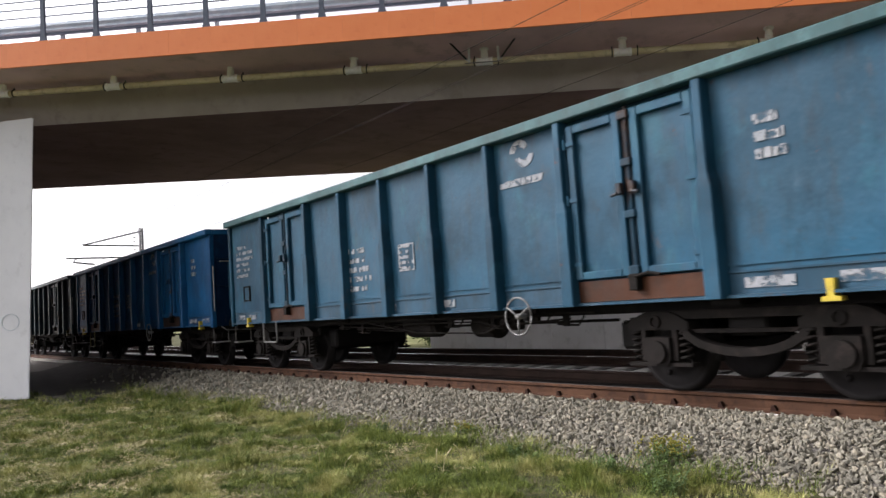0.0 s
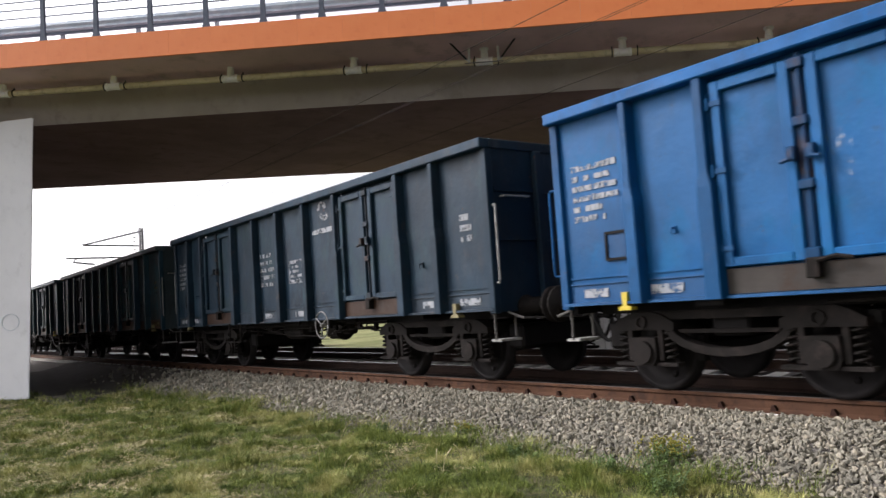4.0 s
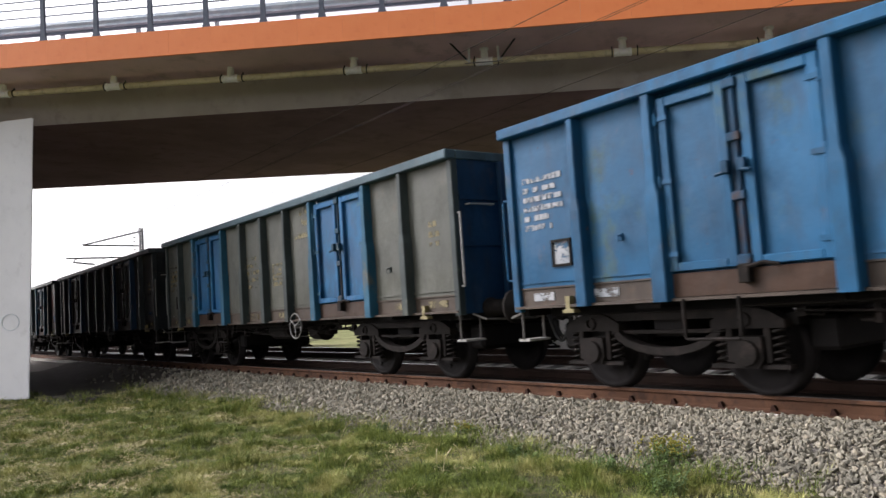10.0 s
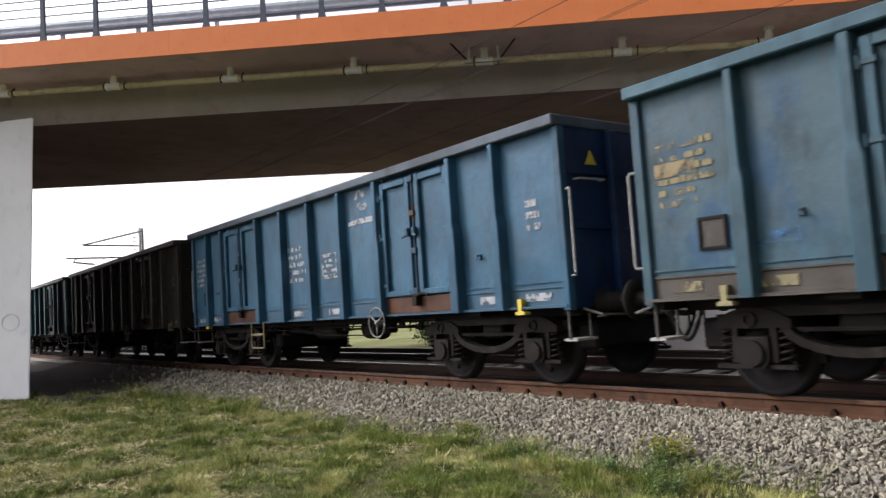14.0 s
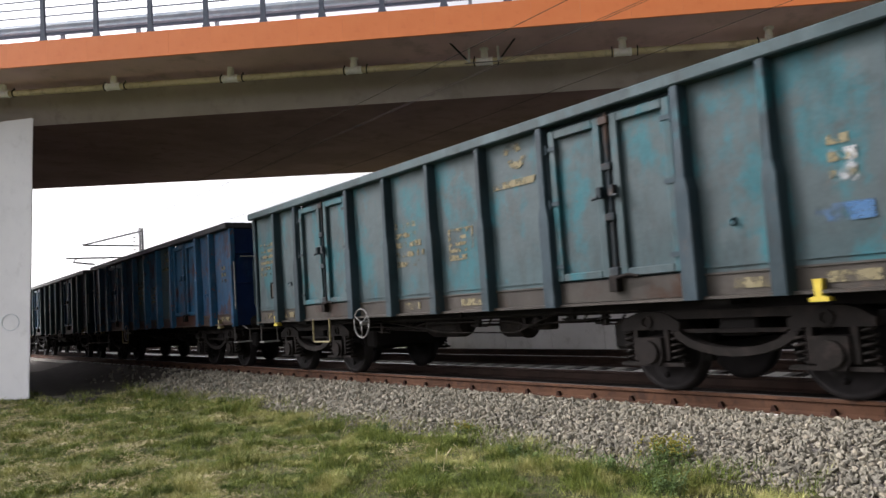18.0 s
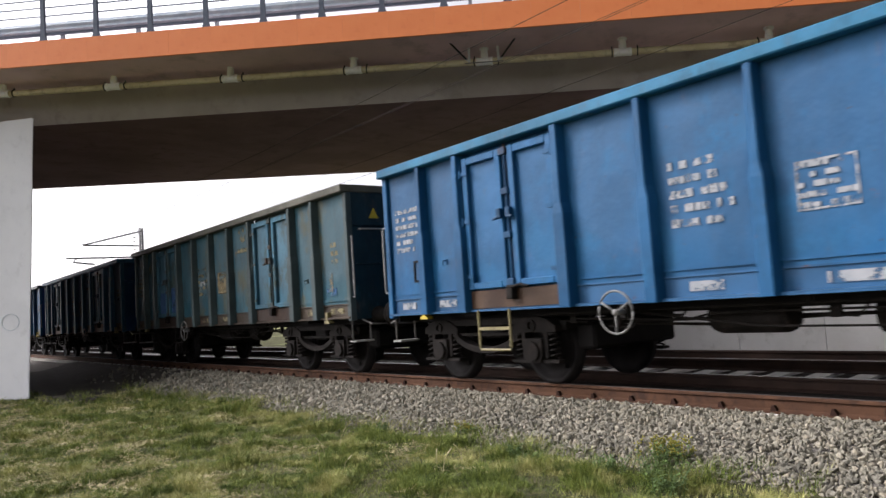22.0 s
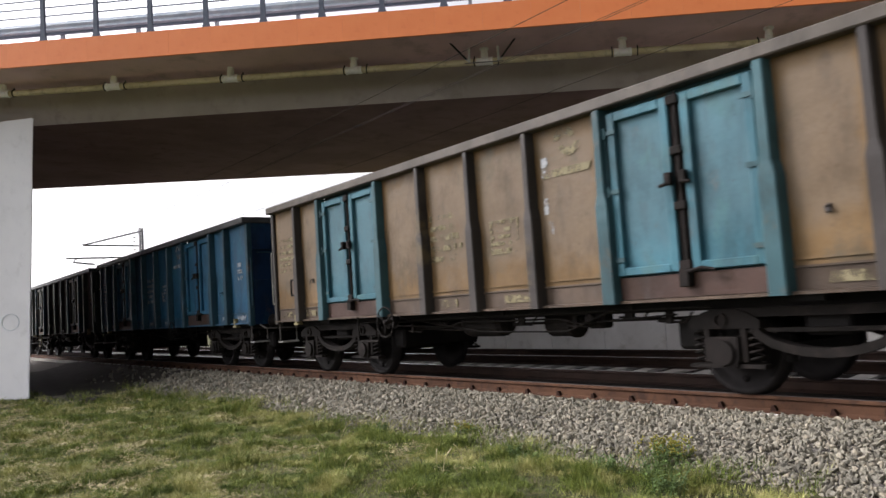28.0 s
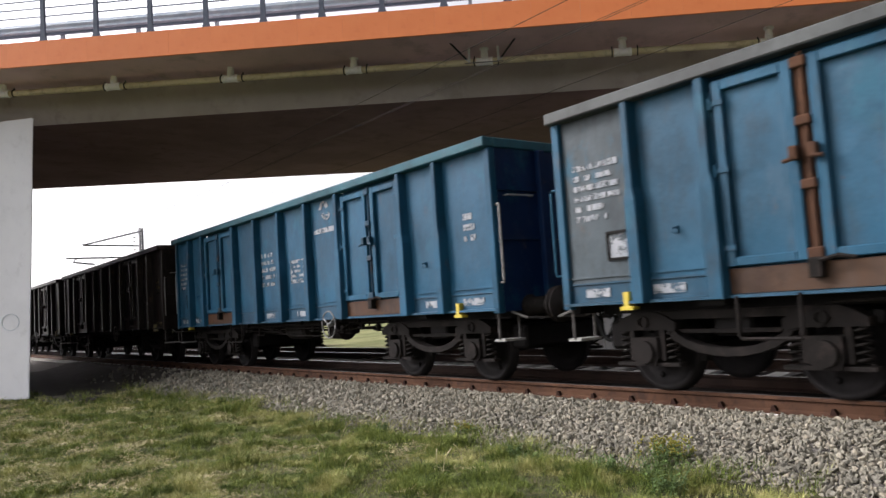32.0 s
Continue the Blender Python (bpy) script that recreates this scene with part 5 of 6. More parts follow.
TRAIN = [
    spec("teal blue open coal wagon with pale rim and rusty door sills", C(50, 102, 148), C(68, 118, 158), 0.3, 0.06, chord=C(104, 132, 152), kind="B", hw=9.68, step=1.79, threshold=RUSTY, stepmat="pale", mark=W, logo=W, jack="y", hwmat="pale", end=C(40, 80, 116), grime=0.35),
    spec("bright blue open coal wagon with dented side", C(22, 106, 186), C(34, 118, 198), 0.3, 0.0, end=C(12, 56, 110), chord=C(40, 118, 196), kind="B", hw=9.72, step=2.19, bars=2, threshold=BROWN, stepmat="tan", mark=W, logo=W, jack="y", grime=0.2),
    spec("dark grey-teal open coal wagon with faded yellow emblem", C(78, 106, 118), C(118, 110, 98), 0.3, 0.12, sill=C(84, 84, 80), hw=4.45, mark=F, logo=F, jack="p", stepmat="p"),
    spec("vivid blue open coal wagon with scraped white paint", C(0, 104, 190), C(8, 114, 198), 0.25, 0.0, end=C(10, 62, 140), chord=C(28, 112, 206), hw=4.5, mark=W, logo=W, jack="y", threshold=C(96, 90, 84), stepmat="p", grime=0.15, hwmat="blue"),
    # blue dimmed in the paint to carry the bridge's shade
    spec("blue open coal wagon darkened for bridge shade, with grimy lower edge", C(46, 68, 100), C(60, 80, 104), 0.35, 0.08, hw=8.3, mark=W, logo=W, jack="p", stepmat="dark"),
    spec("grey-teal open coal wagon with rusty sill", C(98, 116, 122), C(72, 112, 142), 0.4, 0.1, sill=C(112, 84, 66), post=C(52, 80, 110), doorpost=C(46, 78, 114), hw=8.15, step=3.7, mark=F, logo=F, jack="p", plate=W, stepmat="dark", threshold=RUSTY, kind="D"),
    spec("pale grey-teal open coal wagon with blue corner", C(98, 124, 136), C(122, 126, 112), 0.3, 0.09, post=C(56, 86, 108), end=C(52, 76, 96), hw=7.95, mark=F, logo=F, jack="y", plate=None, stepmat="w", threshold=BROWN, sill=C(108, 104, 96), step=2.4),
    spec("medium blue open coal wagon with white markings", C(54, 110, 164), C(66, 122, 170), 0.35, 0.03, hw=4.7, mark=W, logo=W, jack="y", plate=W, stepmat="p", bars=1, threshold=BROWN, end=C(34, 66, 128), hwmat="w", step=2.47),
    spec("blue-grey open coal wagon with tan and bare patches", C(72, 116, 150), C(128, 130, 112), 0.4, 0.09, hw=4.65, mark=F, logo=F, jack="p", stepmat="dark", sill=C(112, 102, 90), threshold=BROWN, post=C(62, 98, 126), door=C(90, 128, 158), kind="D"),
    spec("strong blue open coal wagon with grey worn patches", C(44, 110, 176), C(92, 116, 138), 0.25, 0.08, hw=8.19, mark=W, logo=W, jack="p", plate=W, stepmat="dark", threshold=BROWN, sill=C(104, 92, 82), kind="D", step=2.57),
    spec("khaki grey open coal wagon with bright blue doors", C(122, 124, 112), C(134, 136, 126), 0.4, 0.07, door=C(44, 112, 186), dpatch=C(56, 124, 194), drust=0.1, doorpost=C(58, 112, 160), post=C(86, 98, 98), chord=C(100, 128, 140), sill=C(112, 98, 86), hw=8.0, mark=F, logo=F, jack="p", stepmat="dark", end=C(40, 74, 124), threshold=C(104, 84, 72), kind="D"),
    spec("weathered grey open coal wagon with blue touched-up posts", C(104, 108, 106), C(116, 106, 96), 0.35, 0.14, doorpost=C(58, 88, 144), post=C(84, 92, 96), chord=C(108, 118, 124), lock="d", hw=8.4, mark=F, logo=F, jack="p", stepmat="dark", sill=C(84, 80, 74), end=C(60, 66, 70), hwmat="w"),
    spec("grey-teal open coal wagon with rust-spotted blue doors", C(112, 126, 126), C(128, 128, 112), 0.4, 0.2, panels={9: (C(108, 122, 120), C(128, 60, 46), 0.62), 8: (C(104, 124, 126), C(118, 76, 60), 0.4), 0: (C(98, 108, 106), C(140, 112, 70), 0.45), 5: (C(100, 120, 126), C(132, 108, 70), 0.35)}, door=C(60, 112, 150), dpatch=C(76, 98, 118), drust=0.55, scale=2.6, doorpost=C(60, 112, 156), post=C(96, 110, 110), hw=8.4, mark=F, logo=F, jack="p", stepmat="dark", sill=C(98, 90, 82), end=C(58, 72, 76), threshold=BROWN),
    spec("dull slate blue open coal wagon with orange door sill", C(82, 108, 138), C(70, 96, 140), 0.4, 0.05, hw=8.42, mark=F, logo=F, jack="p", stepmat="dark", threshold=C(146, 100, 62), sill=C(104, 98, 90), hwmat="p", end=C(42, 62, 98), kind="D"),
    spec("steel blue open coal wagon with white emblem", C(70, 112, 160), C(80, 122, 164), 0.3, 0.03, hw=8.79, step=3.6, bars=2, mark=W, logo=W, jack="y", stepmat="p", threshold=RUSTY, chord=C(96, 112, 126), hwmat="w", end=C(32, 58, 112)),
    # this grey, too, has some of the bridge's shade in it
    spec("olive grey open coal wagon darkened for bridge shade, with dusty sides", C(80, 76, 72), C(92, 86, 80), 0.35, 0.1, hw=8.3, mark=F, logo=F, jack="p", stepmat="dark"),
    spec("light teal blue open coal wagon with white markings", C(74, 130, 160), C(88, 140, 166), 0.35, 0.03, hw=4.55, step=3.6, mark=W, logo=W, jack="p", stepmat="p", threshold=C(90, 74, 66), chord=C(110, 128, 134), hwmat="w", sill=C(102, 130, 140), end=C(36, 62, 104)),
    spec("patchy red-brown and blue open coal wagon with rusty sill", C(104, 114, 120), C(122, 80, 68), 0.55, 0.08, door=C(108, 114, 116), dpatch=C(116, 96, 88), hw=8.75, step=2.9, bars=2, mark=F, logo=F, jack="y", stepmat="dark", threshold=C(134, 90, 62), sill=C(118, 88, 66), post=C(84, 90, 94), doorpost=C(74, 90, 102), end=C(30, 56, 106), hwmat="p", panels={0: (C(96, 108, 104), C(118, 84, 66), 0.4), 1: (C(104, 96, 92), C(126, 72, 60), 0.45), 3: (C(132, 82, 70), C(150, 72, 54), 0.5), 4: (C(142, 88, 70), C(146, 116, 70), 0.35), 5: (C(152, 82, 62), C(70, 104, 140), 0.3), 6: (C(134, 84, 70), C(58, 112, 166), 0.55), 9: (C(78, 134, 184), C(92, 142, 186), 0.3), 8: (C(84, 112, 134), C(126, 84, 72), 0.4)}),
    spec("greenish grey open coal wagon with teal lower panels", C(98, 122, 126), C(64, 122, 148), 0.5, 0.04, hw=4.5, step=2.6, bars=1, mark=F, logo=F, jack="y", stepmat="p", post=C(66, 88, 96), doorpost=C(66, 88, 98), sill=C(98, 92, 84), hwmat="w"),
    spec("blue open coal wagon with reddish rust patches", C(62, 112, 172), C(104, 78, 82), 0.3, 0.38, scale=1.8, panels={9: (C(58, 108, 172), C(108, 74, 76), 0.42), 8: (C(58, 108, 172), C(104, 74, 80), 0.36), 6: (C(92, 124, 136), C(108, 128, 120), 0.4), 4: (C(84, 120, 150), C(110, 126, 126), 0.4)}, hw=4.6, mark=F, logo=F, jack="p", stepmat="p", drust=0.45, dpatch=C(106, 74, 78), sill=C(108, 88, 78), threshold=C(112, 76, 66), chord=C(88, 88, 92), end=C(28, 54, 118), hwmat="w"),
    spec("mottled blue and olive open coal wagon with pale blue doors", C(98, 124, 126), C(50, 100, 172), 0.42, 0.04, door=C(70, 122, 182), dpatch=C(138, 166, 194), hw=8.47, step=2.23, mark=F, logo=F, jack="p", stepmat="w", doorpost=C(74, 100, 118), post=C(74, 104, 124), sill=C(104, 104, 98), chord=C(108, 116, 116), end=C(28, 62, 104)),
    spec("light blue open coal wagon without double doors, olive lower edge", C(54, 108, 160), C(120, 118, 96), 0.18, 0.05, kind="C", hw=8.27, step=2.3, mark=W, logo=F, jack="p", stepmat="dark", chord=C(136, 132, 116), sill=C(106, 112, 112), post=C(84, 118, 140), panels={7: C(78, 112, 134)}, door=C(60, 84, 108), hwmat="d", end=C(40, 78, 130)),
    spec("clean bright blue open coal wagon with white lettering", C(40, 112, 188), C(50, 120, 194), 0.3, 0.02, hw=4.7, step=2.24, bars=2, mark=W, logo=W, jack="y", stepmat="p", threshold=C(112, 86, 66), chord=C(62, 134, 196), grime=0.1, hwmat="w", end=C(30, 92, 172), kind="E"),
    spec("teal and olive mottled open coal wagon with tan patches", C(70, 116, 150), C(118, 122, 104), 0.45, 0.06, door=C(90, 136, 182), dpatch=C(96, 112, 104), hw=4.7, step=3.72, mark=F, logo=F, jack="p", stepmat="dark", chord=C(128, 126, 112), sill=C(96, 82, 68), threshold=C(84, 66, 56), end=C(36, 62, 84), hwmat="w", post=C(100, 118, 120)),
    spec("blue open coal wagon mottled with olive paint", C(62, 112, 166), C(108, 122, 116), 0.36, 0.04, scale=2.1, door=C(74, 122, 170), hw=8.2, step=3.38, mark=F, logo=F, jack="p", stepmat="dark", threshold=C(112, 88, 66), sill=C(112, 96, 76), end=C(32, 68, 128), panels={9: C(86, 116, 150), 0: (C(62, 116, 166), C(134, 142, 108), 0.45), 1: (C(66, 116, 164), C(132, 142, 104), 0.32), 3: (C(64, 112, 160), C(122, 138, 112), 0.42), 4: (C(62, 112, 164), C(128, 140, 108), 0.42)}, kind="E"),
    spec("saturated blue open coal wagon with tan sill", C(48, 110, 184), C(64, 124, 190), 0.3, 0.02, hw=4.58, mark=F, logo=F, jack="y", stepmat="w", threshold=C(120, 96, 76), chord=C(92, 108, 112), sill=C(112, 100, 86), end=C(24, 66, 148), bars=2, step=3.38),
    spec("stained grey open coal wagon with one teal panel", C(120, 118, 106), C(136, 128, 108), 0.4, 0.14, panels={5: C(64, 124, 152), 6: C(128, 110, 90)}, hw=8.35, mark=F, logo=F, jack="p", stepmat="dark", sill=C(96, 84, 74), post=C(82, 82, 78), end=C(60, 64, 66)),
    # base colour lowered for the shade under the bridge
    spec("grey open coal wagon darkened for bridge shade, with blue lower patches", C(76, 82, 88), C(52, 80, 120), 0.3, 0.08, hw=4.5, mark=F, logo=F, jack="p", stepmat="dark"),
    spec("grey open coal wagon with teal blue doors and stickers", C(118, 126, 118), C(130, 130, 116), 0.4, 0.09, door=C(52, 126, 170), dpatch=C(60, 132, 174), hw=4.75, step=2.2, mark=W, logo=F, jack="y", stepmat="tan", threshold=C(92, 96, 96), panels={0: C(112, 130, 140)}, doorpost=C(54, 100, 140), post=C(88, 98, 98), hwmat="d", end=C(66, 62, 58)),
    spec("tan open coal wagon with pale blue doors and dark posts", C(160, 128, 84), C(138, 122, 96), 0.3, 0.05, door=C(88, 134, 168), dpatch=C(104, 138, 162), hw=4.3, step=3.3, mark=F, logo=F, jack="p", stepmat="dark", threshold=C(108, 82, 72), sill=C(118, 100, 84), post=C(92, 86, 82), doorpost=C(82, 110, 132), chord=C(124, 116, 106), end=C(78, 68, 62), hwmat="d", lock="d"),
    spec("blue open coal wagon with brown door sills", C(52, 108, 162), C(66, 120, 164), 0.35, 0.05, hw=8.0, step=2.6, bars=2, mark=W, logo=W, jack="p", stepmat="dark", threshold=C(98, 80, 74), chord=C(104, 104, 104), post=C(54, 84, 112), end=C(26, 58, 110), lock="d", kind="A", hwmat="d"),
    spec("olive grey open coal wagon with an orange-brown sill", C(130, 136, 122), C(146, 144, 126), 0.35, 0.06, hw=8.3, step=2.3, bars=2, mark=F, logo=F, jack="p", stepmat="tan", threshold=C(152, 110, 62), chord=C(88, 98, 100), post=C(88, 98, 94), doorpost=C(72, 96, 124), end=C(66, 72, 70), panels={4: C(132, 128, 114)}, kind="E"),
    spec("violet blue open coal wagon with sprayed graffiti", C(56, 104, 174), C(70, 116, 180), 0.3, 0.0, hw=4.45, step=3.33, bars=2, mark=W, logo=W, jack="y", stepmat="dark", threshold=C(104, 104, 104), grime=0.15, hwmat="w", end=C(44, 72, 150), panels={3: C(70, 106, 164)}, kind="E"),
    spec("teal blue open coal wagon with brown hinges", C(52, 106, 154), C(66, 116, 158), 0.35, 0.06, hw=8.3, step=2.3, mark=W, logo=W, jack="y", plate=W, stepmat="dark", threshold=C(116, 86, 64), chord=C(118, 122, 120), end=C(24, 56, 104), lock="r", panels={0: C(98, 112, 118)}),
    spec("clean teal blue open coal wagon with white emblem", C(44, 106, 158), C(56, 116, 164), 0.3, 0.03, hw=8.48, mark=W, logo=W, jack="y", stepmat="dark", threshold=C(120, 84, 58), chord=C(66, 112, 142), end=C(20, 52, 110), grime=0.2),
    # paint of these last wagons is darkened for the shade under the bridge
    spec("brown-grey open coal wagon darkened for bridge shade", C(66, 56, 52), C(80, 70, 62), 0.35, 0.1, hw=8.3, mark=F, logo=F, jack="p", stepmat="dark"),
    spec("grey open coal wagon darkened for bridge shade", C(66, 62, 60), C(78, 74, 70), 0.35, 0.08, hw=8.3, mark=F, logo=F, jack="p", stepmat="dark"),
    spec("greenish dark grey open coal wagon", C(62, 64, 62), C(76, 76, 72), 0.35, 0.06, hw=8.3, mark=F, logo=F, jack="p", stepmat="dark"),
    spec("dull blue-grey open coal wagon", C(52, 62, 76), C(66, 74, 84), 0.35, 0.06, hw=8.3, mark=F, logo=F, jack="p", stepmat="dark"),
]
# how far each wagon stands off an even coupling, as found along the train
SLACK = [-0.11, -0.06, 0.08, 0.35, 0.3, 0.16, 0.0, -0.14, -0.12, -0.19, -0.14, -0.16, -0.15, -0.13, -0.05, 0.0, 0.03, -0.04, 0.17, 0.06, 0.09, 0.26, 0.26, 0.24, -0.2, -0.3, -0.26, -0.22, -0.15, 0.08, 0.0, 0.0, 0.04, 0.05, 0.05, 0.05, 0.05, 0.05, 0.05]
PAINT_SPOTS = {
    "blue": worn_mark("blue_touch_up", (0.05, 0.12, 0.24), (0.07, 0.15, 0.28), 0.55, 3.5, 0.8),
    "white": worn_mark("white_touch_up", (0.34, 0.36, 0.37), (0.44, 0.45, 0.45), 0.45, 5.0, 0.7),
    "yellow": worn_mark("yellow_touch_up", (0.30, 0.24, 0.06), (0.36, 0.29, 0.10), 0.4, 5.0, 0.7),
    "tan": worn_mark("tan_touch_up", (0.19, 0.15, 0.085), (0.25, 0.20, 0.115), 0.62, 3.5, 0.8),
    "scrape": worn_mark("white_scrape", (0.36, 0.44, 0.50), (0.46, 0.52, 0.56), 0.38, 5.0, 0.85),
    "black": worn_mark("black_smear", (0.02, 0.02, 0.02), (0.035, 0.033, 0.03), 0.5, 4.0, 0.8),
    "pale green": worn_mark("pale_green_spray", (0.22, 0.29, 0.26), (0.30, 0.36, 0.33), 0.45, 2.6, 0.7),
    "bright blue": worn_mark("bright_blue_touch_up", (0.055, 0.115, 0.27), (0.085, 0.16, 0.32), 0.95, 2.0, 0.75),
    "smear": worn_mark("pale_smear", (0.20, 0.28, 0.38), (0.28, 0.35, 0.42), 0.42, 3.0, 0.45),
    "spray": worn_mark("pale_spray", (0.26, 0.34, 0.42), (0.36, 0.42, 0.48), 0.75, 4.0, 0.55),
}
STICKERS = {
    2: [(0.14, 1.36, 0.50, 0.72, "tan"), (0.66, 1.86, 0.36, 0.24, "tan"), (0.75, 1.32, 0.35, 0.12, "blue")],
    3: [(11.95, 1.45, 0.30, 1.6, "scrape"), (9.95, 1.5, 0.22, 1.5, "scrape"), (3.0, 2.0, 0.5, 0.5, "scrape"), (12.4, 1.4, 0.3, 0.3, "scrape")],
    5: [(1.6, 1.4, 0.12, 0.1, "white")],
    6: [(1.3, 1.09, 0.35, 0.13, "blue"), (1.75, 1.09, 0.25, 0.13, "white")],
    8: [(0.3, 2.0, 0.6, 0.3, "tan"), (0.62, 1.1, 0.22, 0.14, "blue"), (1.5, 2.15, 0.1, 0.08, "black")],
    10: [(0.45, 2.25, 0.3, 0.16, "tan"), (0.3, 1.3, 0.35, 0.04, "white")],
    11: [(0.3, 2.05, 0.75, 0.35, "tan"), (0.7, 1.9, 0.3, 0.2, "blue"), (0.95, 1.05, 0.2, 0.18, "blue"), (12.2, 1.42, 0.45, 0.08, "blue")],
    12: [(0.2, 2.05, 0.6, 0.3, "tan"), (0.25, 1.09, 0.2, 0.15, "blue"), (1.5, 1.55, 0.35, 0.12, "black"), (12.3, 1.55, 0.3, 0.3, "blue"), (11.9, 1.5, 0.3, 0.3, "tan")],
    13: [(1.35, 1.5, 0.42, 0.12, "blue"), (0.25, 2.3, 0.5, 0.15, "tan")],
    17: [(5.55, 2.0, 0.3, 0.5, "tan"), (12.35, 1.6, 0.16, 0.4, "white")],
    18: [(12.05, 1.62, 0.5, 0.16, "blue"), (12.2, 1.95, 0.25, 0.3, "white")],
    21: [(0.2, 2.36, 0.5, 0.3, "yellow")],
    23: [(2.34, 1.42, 0.58, 0.56, "bright blue"), (3.29, 1.42, 0.58, 0.66, "bright blue"), (6.7, 1.75, 0.6, 0.5, "tan"), (5.55, 2.0, 0.3, 0.1, "white"), (12.1, 1.5, 0.12, 0.35, "tan"), (12.0, 1.42, 0.35, 0.15, "blue")],
    25: [(0.25, 2.15, 0.6, 0.35, "tan"), (0.2, 1.25, 0.5, 0.15, "yellow")],
    26: [(12.0, 1.72, 0.42, 0.26, "blue"), (12.1, 1.45, 0.4, 0.2, "tan"), (12.1, 2.1, 0.3, 0.3, "yellow")],
    28: [(5.5, 2.42, 0.12, 0.1, "yellow"), (5.8, 2.48, 0.2, 0.1, "white"), (5.82, 2.2, 0.1, 0.12, "white"), (5.7, 1.8, 0.3, 0.3, "tan"), (5.95, 1.95, 0.2, 0.4, "blue"), (0.15, 1.3, 0.3, 0.2, "blue"), (0.05, 2.65, 0.1, 0.3, "blue"), (0.5, 1.42, 0.5, 0.12, "blue")],
    29: [(12.35, 1.5, 0.22, 0.25, "blue"), (12.0, 1.45, 0.25, 0.12, "yellow"), (7.85, 1.9, 0.08, 0.16, "white"), (7.8, 2.15, 0.07, 0.2, "white"), (7.8, 2.6, 0.1, 0.25, "white")],
    31: [(0.75, 1.35, 0.25, 0.25, "blue"), (5.1, 1.3, 0.1, 0.9, "blue")],
    32: [(4.2, 1.32, 0.9, 0.5, "pale green")],
}
for k_, v_ in STICKERS.items():
    TRAIN[k_]["stickers"] = v_
M_WHEELPAINT = surface("dull_grey_handwheel", (0.13, 0.13, 0.125), (0.19, 0.188, 0.18), 9, 0.6, c3=(0.07, 0.06, 0.05), scale3=12, amount3=0.5, bump_s=0.0)
GEAR_MATS = {"p": M_PALEYEL, "y": M_YELLOW, "w": M_WHEELPAINT, "pale": M_WHEELPAINT, "dark": M_UNDER, "d": M_UNDER, "tan": M_PALEYEL}
WAGONS = []


def build_wagon(i, s):
    kind = s["kind"]
    h = HALF[kind]
    w = thing("coal_wagon", s["label"], "freight wagon", "coal train wagons")
    base = s["base"]
    dim = lambda c, k: tuple(v * k for v in c)
    mats = dict(COMMON)

    def paint(key, c, patch, pa, rust, **kw):
        mats[key] = wagon_paint("wagon_paint_" + key, c, patch, pa, rust, i * 5.3 + len(mats), scale=s["scale"], grime=s["grime"], **kw)

    patch = s["patch"] or dim(base, 1.2)
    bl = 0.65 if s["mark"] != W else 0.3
    paint("panel", base, patch, s["pa"], s["rust"], mid_pale=bl)
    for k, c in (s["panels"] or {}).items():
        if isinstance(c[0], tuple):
            paint("panel%d" % k, c[0], c[1], c[2], s["rust"], mid_pale=bl * 0.6)
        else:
            paint("panel%d" % k, c, patch, s["pa"] * 0.5, s["rust"], mid_pale=bl)
    paint("door", s["door"] or base, s["dpatch"] or patch, s["pa"], s["drust"] if s["drust"] is not None else s["rust"], mid_pale=bl * 0.7)
    paint("post", s["post"] or dim(base, 0.85), patch, 0.1, s["rust"] + 0.03)
    paint("doorpost", s["doorpost"] or s["post"] or dim(base, 0.85), patch, 0.1, s["rust"] + 0.03)
    paint("chord", s["chord"] or dim(base, 0.95), dim(s["chord"] or base, 1.2), 0.3, 0.05)
    paint("sill", s["sill"] or tuple(0.75 * c + 0.012 for c in base), dim(s["sill"] or base, 0.7), 0.3, 0.12)
    paint("rustsill", dim(s["threshold"] or s["sill"] or BROWN, 0.85), dim(BROWN, 0.7), 0.35, 0.12)
    # ends are painted darker than the sides for shade between wagons and coal dust
    paint("end", s["end"] or dim(base, 0.8), dim(base, 0.6), 0.2, 0.05)
    paint("lock", dim(s["doorpost"] or s["post"] or base, 0.5), BROWN, 0.3, 0.1)
    mats["lock"] = {"d": M_UNDER, "r": M_RAIL_RUST}.get(s["lock"], mats["lock"])
    mats["mark"] = M_WHITE if s["mark"] == W else M_FADED
    mats["logo"] = M_WHITE if s["logo"] == W else M_FADED
    mats["plate"] = M_WHITE if s["plate"] else mats["sill"]
    mats["handrail"] = M_HANDRAIL if i % 3 else mats["post"]
    mats["steps"] = GEAR_MATS[s["stepmat"] or "dark"]
    mats["handwheel"] = GEAR_MATS.get(s["hwmat"] or "pale", M_WHEELPAINT)
    mats["jack"] = M_YELLOW if s["jack"] == "y" else M_PALEYEL
    made = [w]
    wheels = []
    gk = (kind, s["hw"], s["step"], s["bars"])
    if gk not in GEAR:
        GEAR[gk] = side_gear(*gk)
        for _, me, _ in GEAR[gk]:
            me.materials.append(M_DARK)
    rows = TEMPLATES[kind] + [(nm, me, key, 0, None) for nm, me, key in GEAR[gk]]
    for nm, me, key, owner, place in rows:
        if key == "warn" and i % 3 != 2:
            made.append(None)
            continue
        ob = new(nm, me)
        ob.parent = made[owner]
        if place:
            ob.location = place
        ob.material_slots[0].link = "OBJECT"
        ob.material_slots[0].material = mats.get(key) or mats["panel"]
        made.append(ob)
        if nm == "wheelset":
            wheels.append(ob)
